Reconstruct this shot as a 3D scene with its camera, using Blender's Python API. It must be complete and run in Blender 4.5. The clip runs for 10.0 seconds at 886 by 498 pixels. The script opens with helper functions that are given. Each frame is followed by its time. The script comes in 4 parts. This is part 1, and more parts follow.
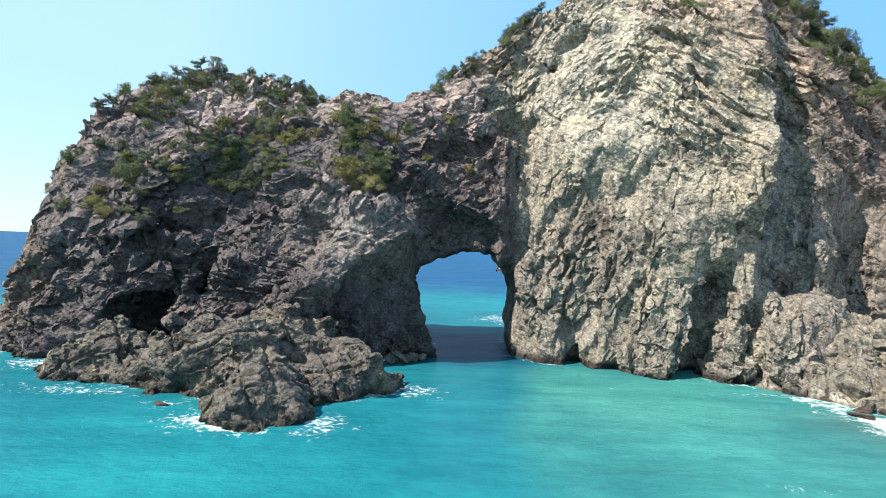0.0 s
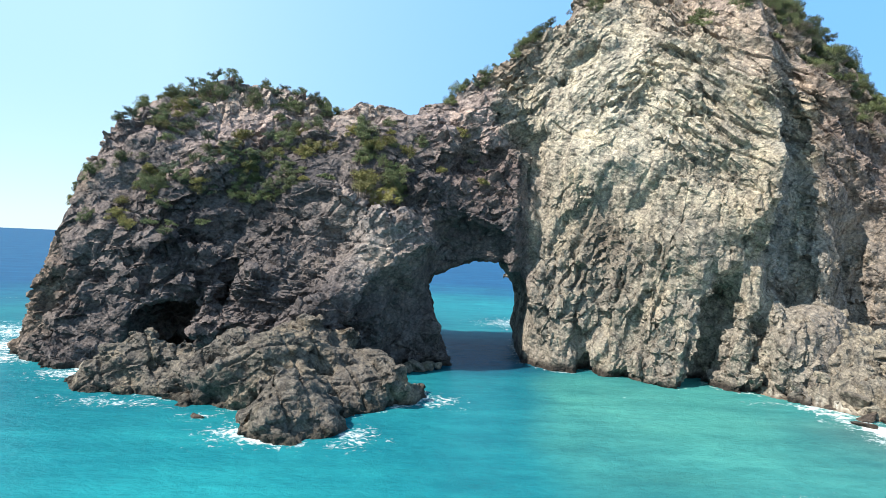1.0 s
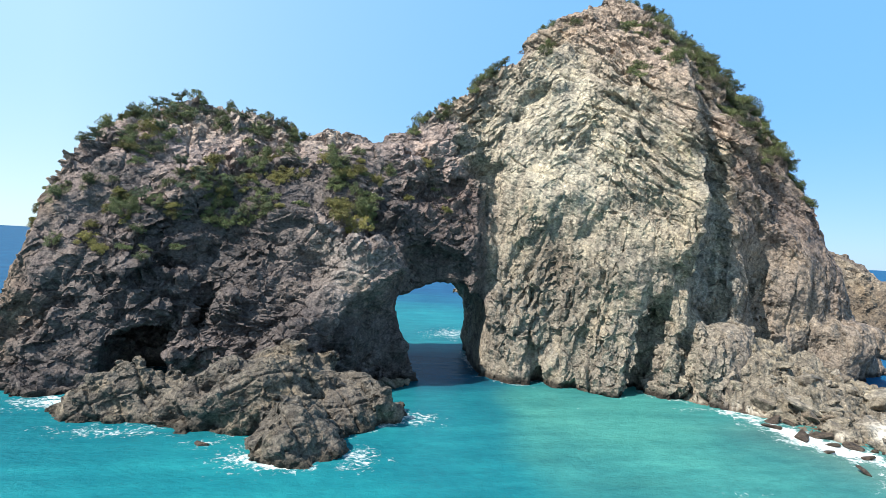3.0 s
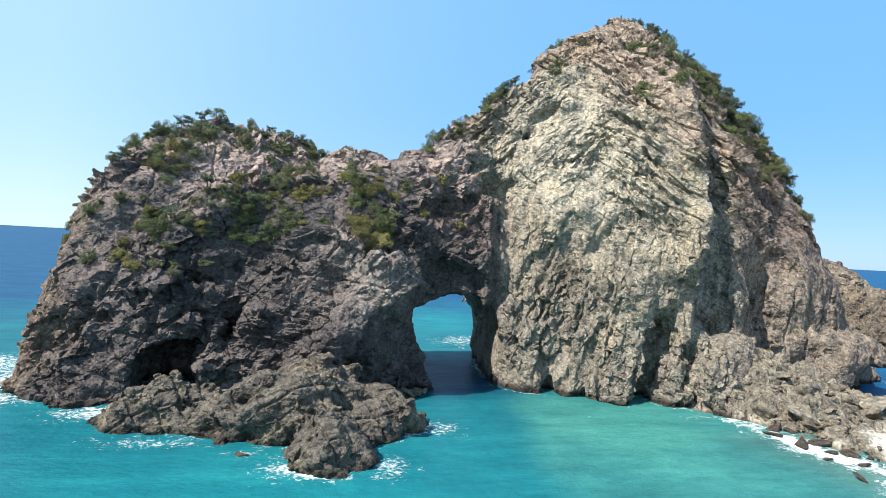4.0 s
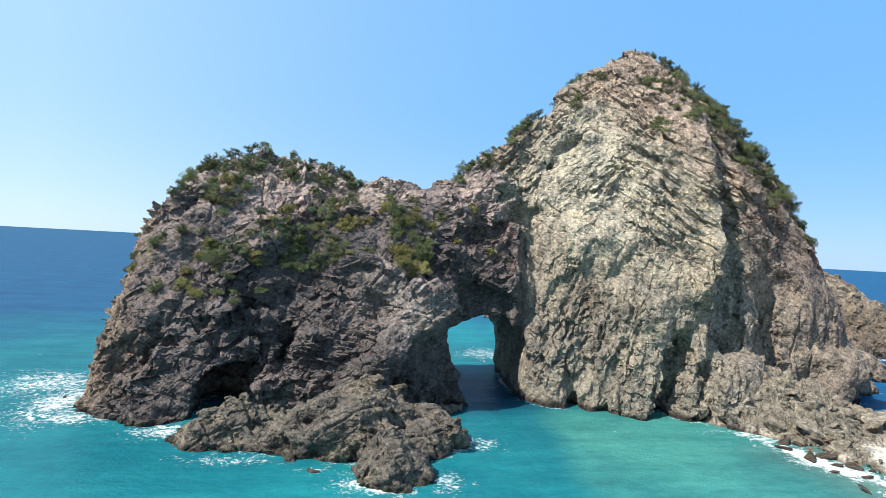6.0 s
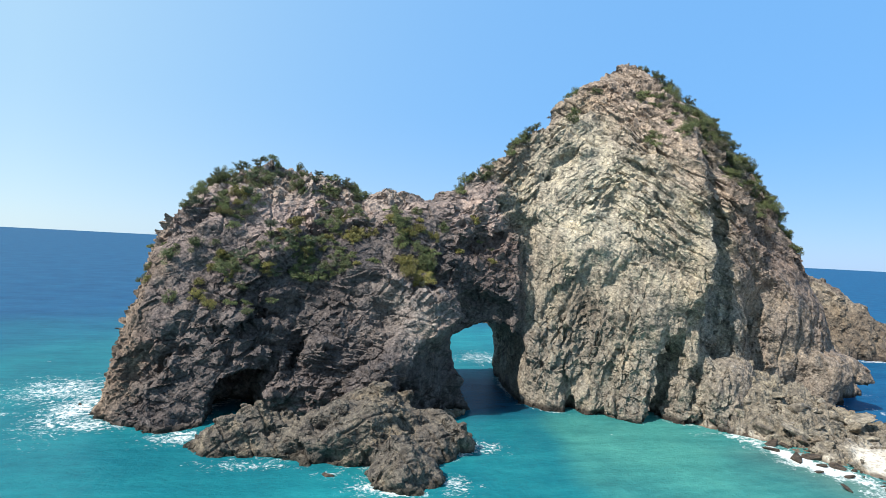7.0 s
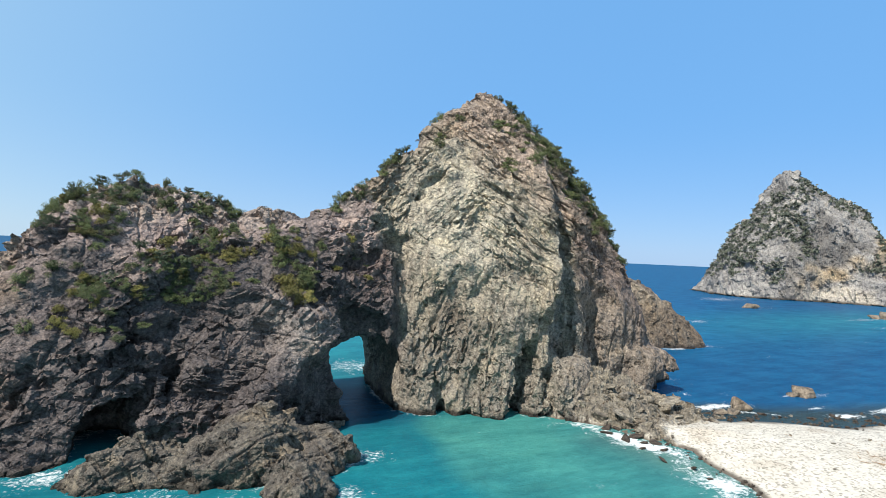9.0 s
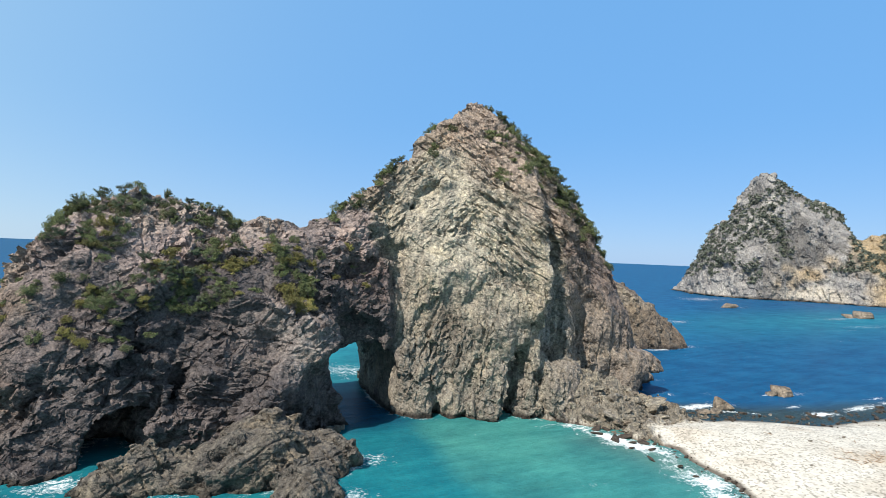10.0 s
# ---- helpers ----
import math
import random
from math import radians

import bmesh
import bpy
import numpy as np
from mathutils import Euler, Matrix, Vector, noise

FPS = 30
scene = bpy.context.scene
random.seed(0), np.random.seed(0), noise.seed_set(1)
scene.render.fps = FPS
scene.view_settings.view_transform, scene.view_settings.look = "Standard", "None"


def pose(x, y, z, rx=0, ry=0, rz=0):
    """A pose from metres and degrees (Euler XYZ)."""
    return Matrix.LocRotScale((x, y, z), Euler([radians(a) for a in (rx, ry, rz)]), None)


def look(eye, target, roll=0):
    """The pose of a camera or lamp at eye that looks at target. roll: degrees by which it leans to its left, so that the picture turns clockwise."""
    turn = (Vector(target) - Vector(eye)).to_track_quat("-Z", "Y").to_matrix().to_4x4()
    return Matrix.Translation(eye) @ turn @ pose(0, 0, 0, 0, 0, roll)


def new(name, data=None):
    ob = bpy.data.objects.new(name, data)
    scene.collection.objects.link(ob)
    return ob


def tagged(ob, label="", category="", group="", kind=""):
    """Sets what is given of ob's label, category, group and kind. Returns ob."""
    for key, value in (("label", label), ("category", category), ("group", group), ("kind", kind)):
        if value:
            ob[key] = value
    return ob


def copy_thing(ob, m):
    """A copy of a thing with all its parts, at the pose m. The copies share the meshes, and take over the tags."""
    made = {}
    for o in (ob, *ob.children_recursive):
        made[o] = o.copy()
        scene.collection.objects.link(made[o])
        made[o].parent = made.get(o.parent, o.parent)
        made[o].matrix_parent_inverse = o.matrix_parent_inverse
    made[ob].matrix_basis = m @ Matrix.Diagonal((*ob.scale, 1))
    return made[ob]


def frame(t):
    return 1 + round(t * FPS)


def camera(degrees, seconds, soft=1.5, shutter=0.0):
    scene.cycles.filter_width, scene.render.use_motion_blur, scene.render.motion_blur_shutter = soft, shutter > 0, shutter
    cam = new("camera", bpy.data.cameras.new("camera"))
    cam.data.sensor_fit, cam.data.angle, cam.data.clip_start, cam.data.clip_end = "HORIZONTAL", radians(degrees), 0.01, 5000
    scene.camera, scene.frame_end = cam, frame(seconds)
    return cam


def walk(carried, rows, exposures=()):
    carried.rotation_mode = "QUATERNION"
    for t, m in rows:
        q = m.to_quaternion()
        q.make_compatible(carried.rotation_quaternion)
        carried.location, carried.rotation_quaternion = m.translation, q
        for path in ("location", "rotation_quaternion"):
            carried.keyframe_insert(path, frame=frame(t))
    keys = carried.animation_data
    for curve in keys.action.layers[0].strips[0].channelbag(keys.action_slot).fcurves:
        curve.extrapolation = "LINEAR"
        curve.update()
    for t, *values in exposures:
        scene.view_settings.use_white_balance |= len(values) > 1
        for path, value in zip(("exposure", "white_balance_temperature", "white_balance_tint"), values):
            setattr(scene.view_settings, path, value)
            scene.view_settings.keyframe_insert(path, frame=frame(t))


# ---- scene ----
cam = camera(75.9, 10.0, 0.6)
PATH = [
    (0, (-1.796, -0.065, 11.754), (-1.753, 1.935, 11.748), 2.3),
    (0.5, (-3.091, -0.739, 12.259), (-3.036, 1.26, 12.254), 2.4),
    (1, (-4.341, -1.59, 13.197), (-4.271, 0.409, 13.181), 2.4),
    (1.5, (-5.798, -2.549, 13.917), (-5.685, -0.552, 13.898), 2.5),
    (2, (-7.353, -3.556, 14.623), (-7.134, -1.568, 14.608), 2.6),
    (2.5, (-9.015, -4.577, 15.283), (-8.697, -2.602, 15.272), 2.9),
    (4, (-13.8, -7.913, 17.708), (-13.417, -5.95, 17.697), 3.0),
    (4.5, (-15.175, -9.05, 18.546), (-14.79, -7.088, 18.535), 3.0),
    (5, (-16.789, -10.064, 19.205), (-16.398, -8.102, 19.199), 3.1),
    (5.5, (-18.399, -11.137, 20.083), (-18.002, -9.177, 20.075), 3.0),
    (6, (-19.888, -12.156, 20.817), (-19.489, -10.196, 20.808), 3.0),
    (7.5, (-23.445, -15.507, 22.897), (-22.938, -13.572, 22.891), 2.8),
    (8, (-24.975, -16.165, 23.672), (-24.308, -14.28, 23.668), 2.9),
    (8.5, (-26.284, -16.857, 24.295), (-25.452, -15.038, 24.298), 2.8),
    (9, (-27.612, -17.73, 24.743), (-26.684, -15.958, 24.754), 2.6),
    (9.5, (-29.109, -18.388, 25.357), (-28.146, -16.635, 25.371), 2.4),
    (10, (-30.672, -19.141, 25.897), (-29.69, -17.398, 25.911), 2.4),
]
walk(cam, [(t, look(eye, target, roll)) for t, eye, target, roll in PATH],
     [(0.0, 1.04), (2.5, 0.92), (4.5, 0.84), (6.0, 0.75), (7.5, 0.62), (10.0, 0.5)])

# ---------------------------------------------------------------- light
SUN_TO = Vector((-0.91, -0.39, 0.0)).normalized() * math.cos(radians(48)) + Vector((0, 0, math.sin(radians(48))))
world = bpy.data.worlds.new("sky")
scene.world = world
world.use_nodes = True
wn = world.node_tree
wn.nodes.clear()
sky = wn.nodes.new("ShaderNodeTexSky")
sky.sky_type, sky.sun_disc = "NISHITA", False
sky.sun_elevation = radians(48)
sky.sun_rotation = math.atan2(SUN_TO.x, SUN_TO.y)
sky.altitude, sky.air_density, sky.dust_density, sky.ozone_density = 1000.0, 1.0, 1.0, 5.0


def sky_math(op, *values):
    n = wn.nodes.new("ShaderNodeVectorMath" if op == "DOT_PRODUCT" else "ShaderNodeMath")
    n.operation = op
    for socket, v in zip(n.inputs, values):
        if hasattr(v, "is_linked"):
            wn.links.new(v, socket)
        else:
            socket.default_value = v
    return n.outputs["Value"]


def sky_mix(fac, a, b, how):
    n = wn.nodes.new("ShaderNodeMix")
    n.data_type, n.blend_type = "RGBA", how
    for socket, v in ((n.inputs[0], fac), (n.inputs[6], a), (n.inputs[7], b)):
        if hasattr(v, "is_linked"):
            wn.links.new(v, socket)
        else:
            socket.default_value = v
    return n.outputs[2]


# clear blue air, whiter with haze on the sun's side and low over the sea
up = wn.nodes.new("ShaderNodeTexCoord").outputs["Generated"]
level = Vector((SUN_TO.x, SUN_TO.y, 0)).normalized()
side = sky_math("DOT_PRODUCT", up, tuple(level))
side = sky_math("POWER", sky_math("MINIMUM", sky_math("MAXIMUM", sky_math("MULTIPLY", sky_math("ADD", side, 0.9), 1.09), 0.0), 1.0), 1.7)
rise = sky_math("DOT_PRODUCT", up, (0, 0, 1))
low = sky_math("POWER", sky_math("SUBTRACT", 1.0, sky_math("MINIMUM", sky_math("MAXIMUM", sky_math("MULTIPLY", rise, 4.0), 0.0), 1.0)), 2.0)
air = sky_mix(side, (1.15, 2.95, 5.7, 1), (2.7, 4.3, 5.7, 1), "MIX")
air = sky_mix(low, air, (1.25, 0.8, 0.0, 1), "ADD")
blue = wn.nodes.new("ShaderNodeMix")
blue.data_type = "RGBA"
blue.inputs[0].default_value = 0.85
wn.links.new(air, blue.inputs[7])
back = wn.nodes.new("ShaderNodeBackground")
back.inputs["Strength"].default_value = 0.112
wout = wn.nodes.new("ShaderNodeOutputWorld")
wn.links.new(sky.outputs[0], blue.inputs[6])
wn.links.new(blue.outputs[2], back.inputs["Color"])
wn.links.new(back.outputs[0], wout.inputs["Surface"])
sun_data = bpy.data.lights.new("sun", "SUN")
sun_data.energy, sun_data.angle, sun_data.color = 5.0, radians(0.53), (1.0, 0.93, 0.83)
sun = new("sun", sun_data)
sun.matrix_world = look(SUN_TO * 100, (0, 0, 0))


# ---------------------------------------------------------------- materials
class Nodes:
    """Short hand for a node material."""

    def __init__(self, name):
        self.mat = bpy.data.materials.new(name)
        self.mat.use_nodes = True
        self.tree = self.mat.node_tree
        self.bsdf = self.tree.nodes["Principled BSDF"]

    def node(self, kind, **values):
        n = self.tree.nodes.new("ShaderNode" + kind)
        for key, value in values.items():
            n.inputs[key.replace("_", " ")].default_value = value
        return n

    def link(self, a, b):
        self.tree.links.new(a, b)

    def coords(self):
        return self.node("TexCoord").outputs["Object"]

    def noise(self, scale, detail=4.0, rough=0.55, at=None, distortion=0.0):
        n = self.node("TexNoise", Scale=scale, Detail=detail, Roughness=rough, Distortion=distortion)
        self.link(at if at else self.coords(), n.inputs["Vector"])
        return n.outputs["Fac"]

    def stretch(self, scale, turn=(0, 0, 0)):
        m = self.node("Mapping")
        m.inputs["Scale"].default_value = scale
        m.inputs["Rotation"].default_value = [radians(a) for a in turn]
        self.link(self.coords(), m.inputs["Vector"])
        return m.outputs["Vector"]

    def along(self, size, turn):
        """Coordinates turned first and then drawn out, for layers that lie aslant."""
        m = self.node("Mapping")
        m.vector_type = "TEXTURE"
        m.inputs["Scale"].default_value = size
        m.inputs["Rotation"].default_value = [radians(a) for a in turn]
        self.link(self.coords(), m.inputs["Vector"])
        return m.outputs["Vector"]

    def ramp(self, fac, stops):
        r = self.node("ValToRGB")
        while len(r.color_ramp.elements) < len(stops):
            r.color_ramp.elements.new(0.5)
        for e, (p, c) in zip(r.color_ramp.elements, stops):
            e.position = p
            e.color = (*c, 1) if len(c) == 3 else c
        self.link(fac, r.inputs["Fac"])
        return r.outputs["Color"]

    def span(self, fac, a, b, low=0.0, high=1.0):
        m = self.node("MapRange")
        for i, v in enumerate((a, b, low, high)):
            m.inputs[i + 1].default_value = v
        self.link(fac, m.inputs[0])
        return m.outputs[0]

    def mix(self, fac, a, b, how="MIX"):
        m = self.tree.nodes.new("ShaderNodeMix")
        m.data_type, m.blend_type = "RGBA", how
        for socket, v in ((m.inputs[0], fac), (m.inputs[6], a), (m.inputs[7], b)):
            if hasattr(v, "is_linked"):
                self.link(v, socket)
            elif isinstance(v, (int, float)):
                socket.default_value = v
            else:
                socket.default_value = (*v, 1)
        return m.outputs[2]

    def math(self, op, a, b=0.0):
        m = self.tree.nodes.new("ShaderNodeMath")
        m.operation = op
        for socket, v in zip(m.inputs, (a, b)):
            if hasattr(v, "is_linked"):
                self.link(v, socket)
            else:
                socket.default_value = v
        return m.outputs[0]

    def vector(self, op, a, b=None):
        m = self.tree.nodes.new("ShaderNodeVectorMath")
        m.operation = op
        self.link(a, m.inputs[0])
        if op == "SCALE":
            m.inputs["Scale"].default_value = b
        elif hasattr(b, "is_linked"):
            self.link(b, m.inputs[1])
        elif b:
            m.inputs[1].default_value = b
        return m.outputs[0]

    def bump(self, height, strength, distance, normal=None):
        b = self.node("Bump", Strength=strength, Distance=distance)
        if normal:
            self.link(normal, b.inputs["Normal"])
        self.link(height, b.inputs["Height"])
        self.link(b.outputs[0], self.bsdf.inputs["Normal"])

    def attr(self, name):
        a = self.tree.nodes.new("ShaderNodeAttribute")
        a.attribute_name = name
        return a

    def colour(self, c):
        if hasattr(c, "is_linked"):
            self.link(c, self.bsdf.inputs["Base Color"])
        else:
            self.bsdf.inputs["Base Color"].default_value = (*c, 1)
        return self

    def rough(self, r):
        if hasattr(r, "is_linked"):
            self.link(r, self.bsdf.inputs["Roughness"])
        else:
            self.bsdf.inputs["Roughness"].default_value = r
        return self


def rock_material():
    """Rock whose kind is the colour laid down with the mesh, with grain, veins and stains on it, and shade painted into
    its cracks.
    """
    m = Nodes("rock")
    kind = m.attr("kind").outputs["Color"]
    fine = m.noise(2.4, 8, 0.78, m.stretch((1.0, 1.0, 1.9), (20, 35, 10)))
    broad = m.noise(0.22, 5, 0.6)
    speck = m.noise(9.0, 3, 0.7)
    streak = m.noise(1.0, 5, 0.65, m.stretch((1.6, 1.6, 0.25)))
    kind = m.mix(1.0, kind, (0.86, 0.86, 0.86), "MULTIPLY")
    c = m.mix(1.0, kind, m.ramp(fine, [(0.28, (0.45, 0.45, 0.46)), (0.5, (1.0, 1.0, 1.0)), (0.72, (1.55, 1.52, 1.46))]), "MULTIPLY")
    c = m.mix(1.0, c, m.ramp(broad, [(0.3, (0.78, 0.77, 0.8)), (0.55, (1, 1, 1)), (0.75, (1.18, 1.13, 1.03))]), "MULTIPLY")
    c = m.mix(1.0, c, m.ramp(streak, [(0.35, (0.62, 0.61, 0.62)), (0.6, (1.1, 1.09, 1.07))]), "MULTIPLY")
    c = m.mix(1.0, c, m.ramp(speck, [(0.35, (0.82, 0.83, 0.82)), (0.65, (1.42, 1.42, 1.38))]), "MULTIPLY")
    for turn in ((0, 42, 15), (0, -50, 25)):
        grain = m.noise(2.0, 5, 0.7, m.along((2.2, 1.0, 0.42), turn))
        c = m.mix(0.75, c, m.ramp(grain, [(0.33, (0.5, 0.5, 0.5)), (0.45, (0.95, 0.95, 0.95)), (0.68, (1.3, 1.29, 1.26))]), "MULTIPLY")
    # crack lines darkened in the colour, standing in for the shade inside them
    for scale, wide, deep, turn in ((0.33, 0.03, 0.55, (25, 40, 15)), (1.0, 0.045, 0.85, (60, 20, 35))):
        crack = m.node("TexVoronoi", Scale=scale, Randomness=1.0)
        crack.feature = "DISTANCE_TO_EDGE"
        wander = m.node("TexNoise", Scale=scale * 2.2, Detail=5.0)
        at = m.stretch((1.0, 1.0, 1.9), turn)
        m.link(at, wander.inputs["Vector"])
        m.link(m.mix(0.55 / scale * 0.5, at, wander.outputs["Color"], "ADD"), crack.inputs["Vector"])
        c = m.mix(1.0, c, m.ramp(crack.outputs["Distance"], [(0.0, (deep, deep, deep)), (wide, (1, 1, 1))]), "MULTIPLY")
    m.colour(c).rough(0.88)
    m.bsdf.inputs["Specular IOR Level"].default_value = 0.25
    # chipped faces: each small block of the stone faces its own way
    geo = m.tree.nodes.new("ShaderNodeNewGeometry")
    normal = geo.outputs["Normal"]
    for scale, amount, turn in ((0.7, 0.7, (20, 40, 10)), (2.0, 0.8, (50, 30, 70)), (4.6, 0.6, (15, 65, 30))):
        cells = m.node("TexVoronoi", Scale=scale, Randomness=1.0)
        wob = m.node("TexNoise", Scale=scale * 1.3, Detail=2.0)
        at = m.stretch((1.0, 1.0, 1.5), turn)
        m.link(at, wob.inputs["Vector"])
        m.link(m.mix(0.18, at, wob.outputs["Color"], "ADD"), cells.inputs["Vector"])
        off = m.vector("SCALE", m.vector("SUBTRACT", cells.outputs["Color"], (0.5, 0.5, 0.5)), amount)
        normal = m.vector("NORMALIZE", m.vector("ADD", normal, off))
    h = m.math("ADD", m.noise(2.2, 8, 0.72), m.math("MULTIPLY", m.noise(8.0, 5, 0.7), 0.4))
    m.bump(h, 0.9, 0.16, normal)
    return m.mat


def sea_material():
    m = Nodes("sea_water")
    shade = m.mix(1.0, m.attr("kind").outputs["Color"], (0.76, 0.76, 0.76), "MULTIPLY")
    foam = m.attr("foam").outputs["Fac"]
    lace = m.noise(0.8, 6, 0.65, distortion=1.5)
    fine = m.noise(2.6, 7, 0.75, distortion=0.8)
    web = m.math("ADD", m.math("MULTIPLY", m.math("SUBTRACT", lace, 0.5), 2.2), m.math("MULTIPLY", m.math("SUBTRACT", fine, 0.5), 2.0))
    mask = m.span(m.math("ADD", foam, web), 0.48, 1.0)
    mask = m.math("MULTIPLY", mask, m.span(foam, 0.03, 0.2))
    patch = m.noise(0.09, 5, 0.6)
    c = m.mix(1.0, shade, m.ramp(patch, [(0.3, (0.7, 0.8, 0.86)), (0.7, (1.22, 1.15, 1.1))]), "MULTIPLY")
    c = m.mix(1.0, c, m.ramp(m.noise(0.7, 6, 0.7, m.stretch((0.9, 1.15, 1))), [(0.3, (0.86, 0.89, 0.91)), (0.7, (1.14, 1.12, 1.1))]), "MULTIPLY")
    c = m.mix(1.0, c, m.ramp(m.noise(1.0, 6, 0.65, m.stretch((0.035, 0.13, 1), (0, 0, -8))), [(0.36, (0.86, 0.9, 0.92)), (0.5, (1, 1, 1)), (0.66, (1.14, 1.1, 1.08))]), "MULTIPLY")
    c = m.mix(1.0, c, m.ramp(m.noise(1.0, 5, 0.6, m.stretch((0.12, 0.5, 1), (0, 0, 6))), [(0.36, (0.86, 0.9, 0.92)), (0.64, (1.14, 1.1, 1.08))]), "MULTIPLY")
    m.colour(m.mix(mask, c, (0.66, 0.69, 0.69)))
    m.rough(0.8)
    m.bsdf.inputs["Specular IOR Level"].default_value = 0.0
    gloss = m.node("BsdfGlossy", Roughness=0.22)
    facing = m.node("LayerWeight", Blend=0.18)
    amount = m.math("MINIMUM", m.math("MULTIPLY", facing.outputs["Fresnel"], 0.5), 0.15)
    both = m.tree.nodes.new("ShaderNodeMixShader")
    m.link(m.math("MULTIPLY", amount, m.span(mask, 0, 1, 1, 0.1)), both.inputs[0])
    m.link(m.bsdf.outputs[0], both.inputs[1])
    m.link(gloss.outputs[0], both.inputs[2])
    m.link(both.outputs[0], m.tree.nodes["Material Output"].inputs["Surface"])
    ripple = m.noise(1.3, 7, 0.7, m.stretch((0.85, 1.15, 1)))
    swell = m.noise(0.16, 4, 0.6, m.stretch((0.8, 1.4, 1)))
    m.bump(m.math("ADD", m.math("MULTIPLY", ripple, 0.5), m.math("MULTIPLY", swell, 0.9)), 0.5, 0.8)
    m.link(m.bsdf.inputs["Normal"].links[0].from_socket, gloss.inputs["Normal"])
    m.link(m.bsdf.inputs["Normal"].links[0].from_socket, facing.inputs["Normal"])
    return m.mat


ROCK, SEA = rock_material(), sea_material()

# ---------------------------------------------------------------- shaping tools
def hashed(i, j, k, seed):
    """Eight repeatable values from 0 to 1 for whole-number cells."""
    h = (i.astype(np.int64) * 73856093) ^ (j.astype(np.int64) * 19349663) ^ (k.astype(np.int64) * 83492791) ^ (seed * 2654435761)
    h = (h & 0xFFFFFFFF).astype(np.uint64)
    h = ((h ^ (h >> np.uint64(15))) * np.uint64(2246822519)) & np.uint64(0xFFFFFFFF)
    h = ((h ^ (h >> np.uint64(13))) * np.uint64(3266489917)) & np.uint64(0xFFFFFFFF)
    return h ^ (h >> np.uint64(16))


def draw(h, n):
    g = (h * np.uint64(2654435769 + 2 * n * 40503) + np.uint64(n * 97)) & np.uint64(0xFFFFFFFF)
    g = ((g ^ (g >> np.uint64(14))) * np.uint64(2246822519)) & np.uint64(0xFFFFFFFF)
    return (g >> np.uint64(8)).astype(np.float32) / np.float32(1 << 24)


def facets(p, size, turn=None, seed=1, tilt=0.7):
    """Broken-rock relief from -1 to 1: the space is split into blocks of that size, each with a tilted face of its own."""
    q = p @ np.array(turn.to_3x3()).T if turn else p
    q = (q / np.array(size)).astype(np.float32)
    base = np.floor(q - 0.5)
    best = np.full(len(q), 9.0, np.float32)
    out = np.zeros(len(q), np.float32)
    for a in (0, 1):
        for b in (0, 1):
            for c in (0, 1):
                i, j, k = base[:, 0] + a, base[:, 1] + b, base[:, 2] + c
                h = hashed(i, j, k, seed)
                dx = q[:, 0] - i - draw(h, 1) * 0.8 - 0.1
                dy = q[:, 1] - j - draw(h, 2) * 0.8 - 0.1
                dz = q[:, 2] - k - draw(h, 3) * 0.8 - 0.1
                d = dx * dx + dy * dy + dz * dz
                near = d < best
                best = np.where(near, d, best)
                v = (draw(h, 4) - 0.5) + tilt * (dx * (draw(h, 5) - 0.5) + dy * (draw(h, 6) - 0.5) + dz * (draw(h, 7) - 0.5)) * 2
                out = np.where(near, v, out)
    return out * 2


def planes(p, size, turn=None, seed=1, octaves=4, gain=0.5):
    """Continuous relief of flat faces that meet in sharp edges, from about -1 to 1."""
    q0 = p @ np.array(turn.to_3x3()).T if turn else p
    out, amp = np.zeros(len(p), np.float32), 1.0
    for o in range(octaves):
        q = (q0 / (np.array(size) / 2.07 ** o)).astype(np.float32) + 7.31 * o
        s = q.sum(1) / 3
        base = np.floor(q + s[:, None])
        g = (q + s[:, None]) - base
        order = np.argsort(-g, axis=1)
        corner = base.copy()
        g = np.take_along_axis(g, order, 1)
        w = [1 - g[:, 0], g[:, 0] - g[:, 1], g[:, 1] - g[:, 2], g[:, 2]]
        rows = np.arange(len(p))
        v = w[0] * draw(hashed(corner[:, 0], corner[:, 1], corner[:, 2], seed + o), 1)
        for k in range(3):
            corner[rows, order[:, k]] += 1
            v = v + w[k + 1] * draw(hashed(corner[:, 0], corner[:, 1], corner[:, 2], seed + o), 1)
        out += amp * (v * 2 - 1)
        amp *= gain
    return out


def cloud(p, size, seed=1, octaves=3):
    """Smooth noise from about -1 to 1."""
    out, amp = np.zeros(len(p), np.float32), 1.0
    for o in range(octaves):
        q = (p / (size / 2 ** o)).astype(np.float32) + 13.7 * o
        b = np.floor(q)
        f = q - b
        f = f * f * (3 - 2 * f)
        v = 0
        for a in (0, 1):
            for c in (0, 1):
                for e in (0, 1):
                    w = (f[:, 0] if a else 1 - f[:, 0]) * (f[:, 1] if c else 1 - f[:, 1]) * (f[:, 2] if e else 1 - f[:, 2])
                    v = v + w * draw(hashed(b[:, 0] + a, b[:, 1] + c, b[:, 2] + e, seed + o), 1)
        out += amp * (v * 2 - 1)
        amp *= 0.5
    return out


def saw(p, across, thick, seed):
    """Layers that run on and break off in ledges, from -0.5 to 0.5; across: the way from layer to layer."""
    a = np.array(across) / np.linalg.norm(across)
    s = p @ a / thick + cloud(p, thick * 5, seed, 2) * 0.9
    strong = step(cloud(p, thick * 3, seed + 7, 2), -0.4, 0.5)
    return ((s - np.floor(s)) - 0.5) * strong


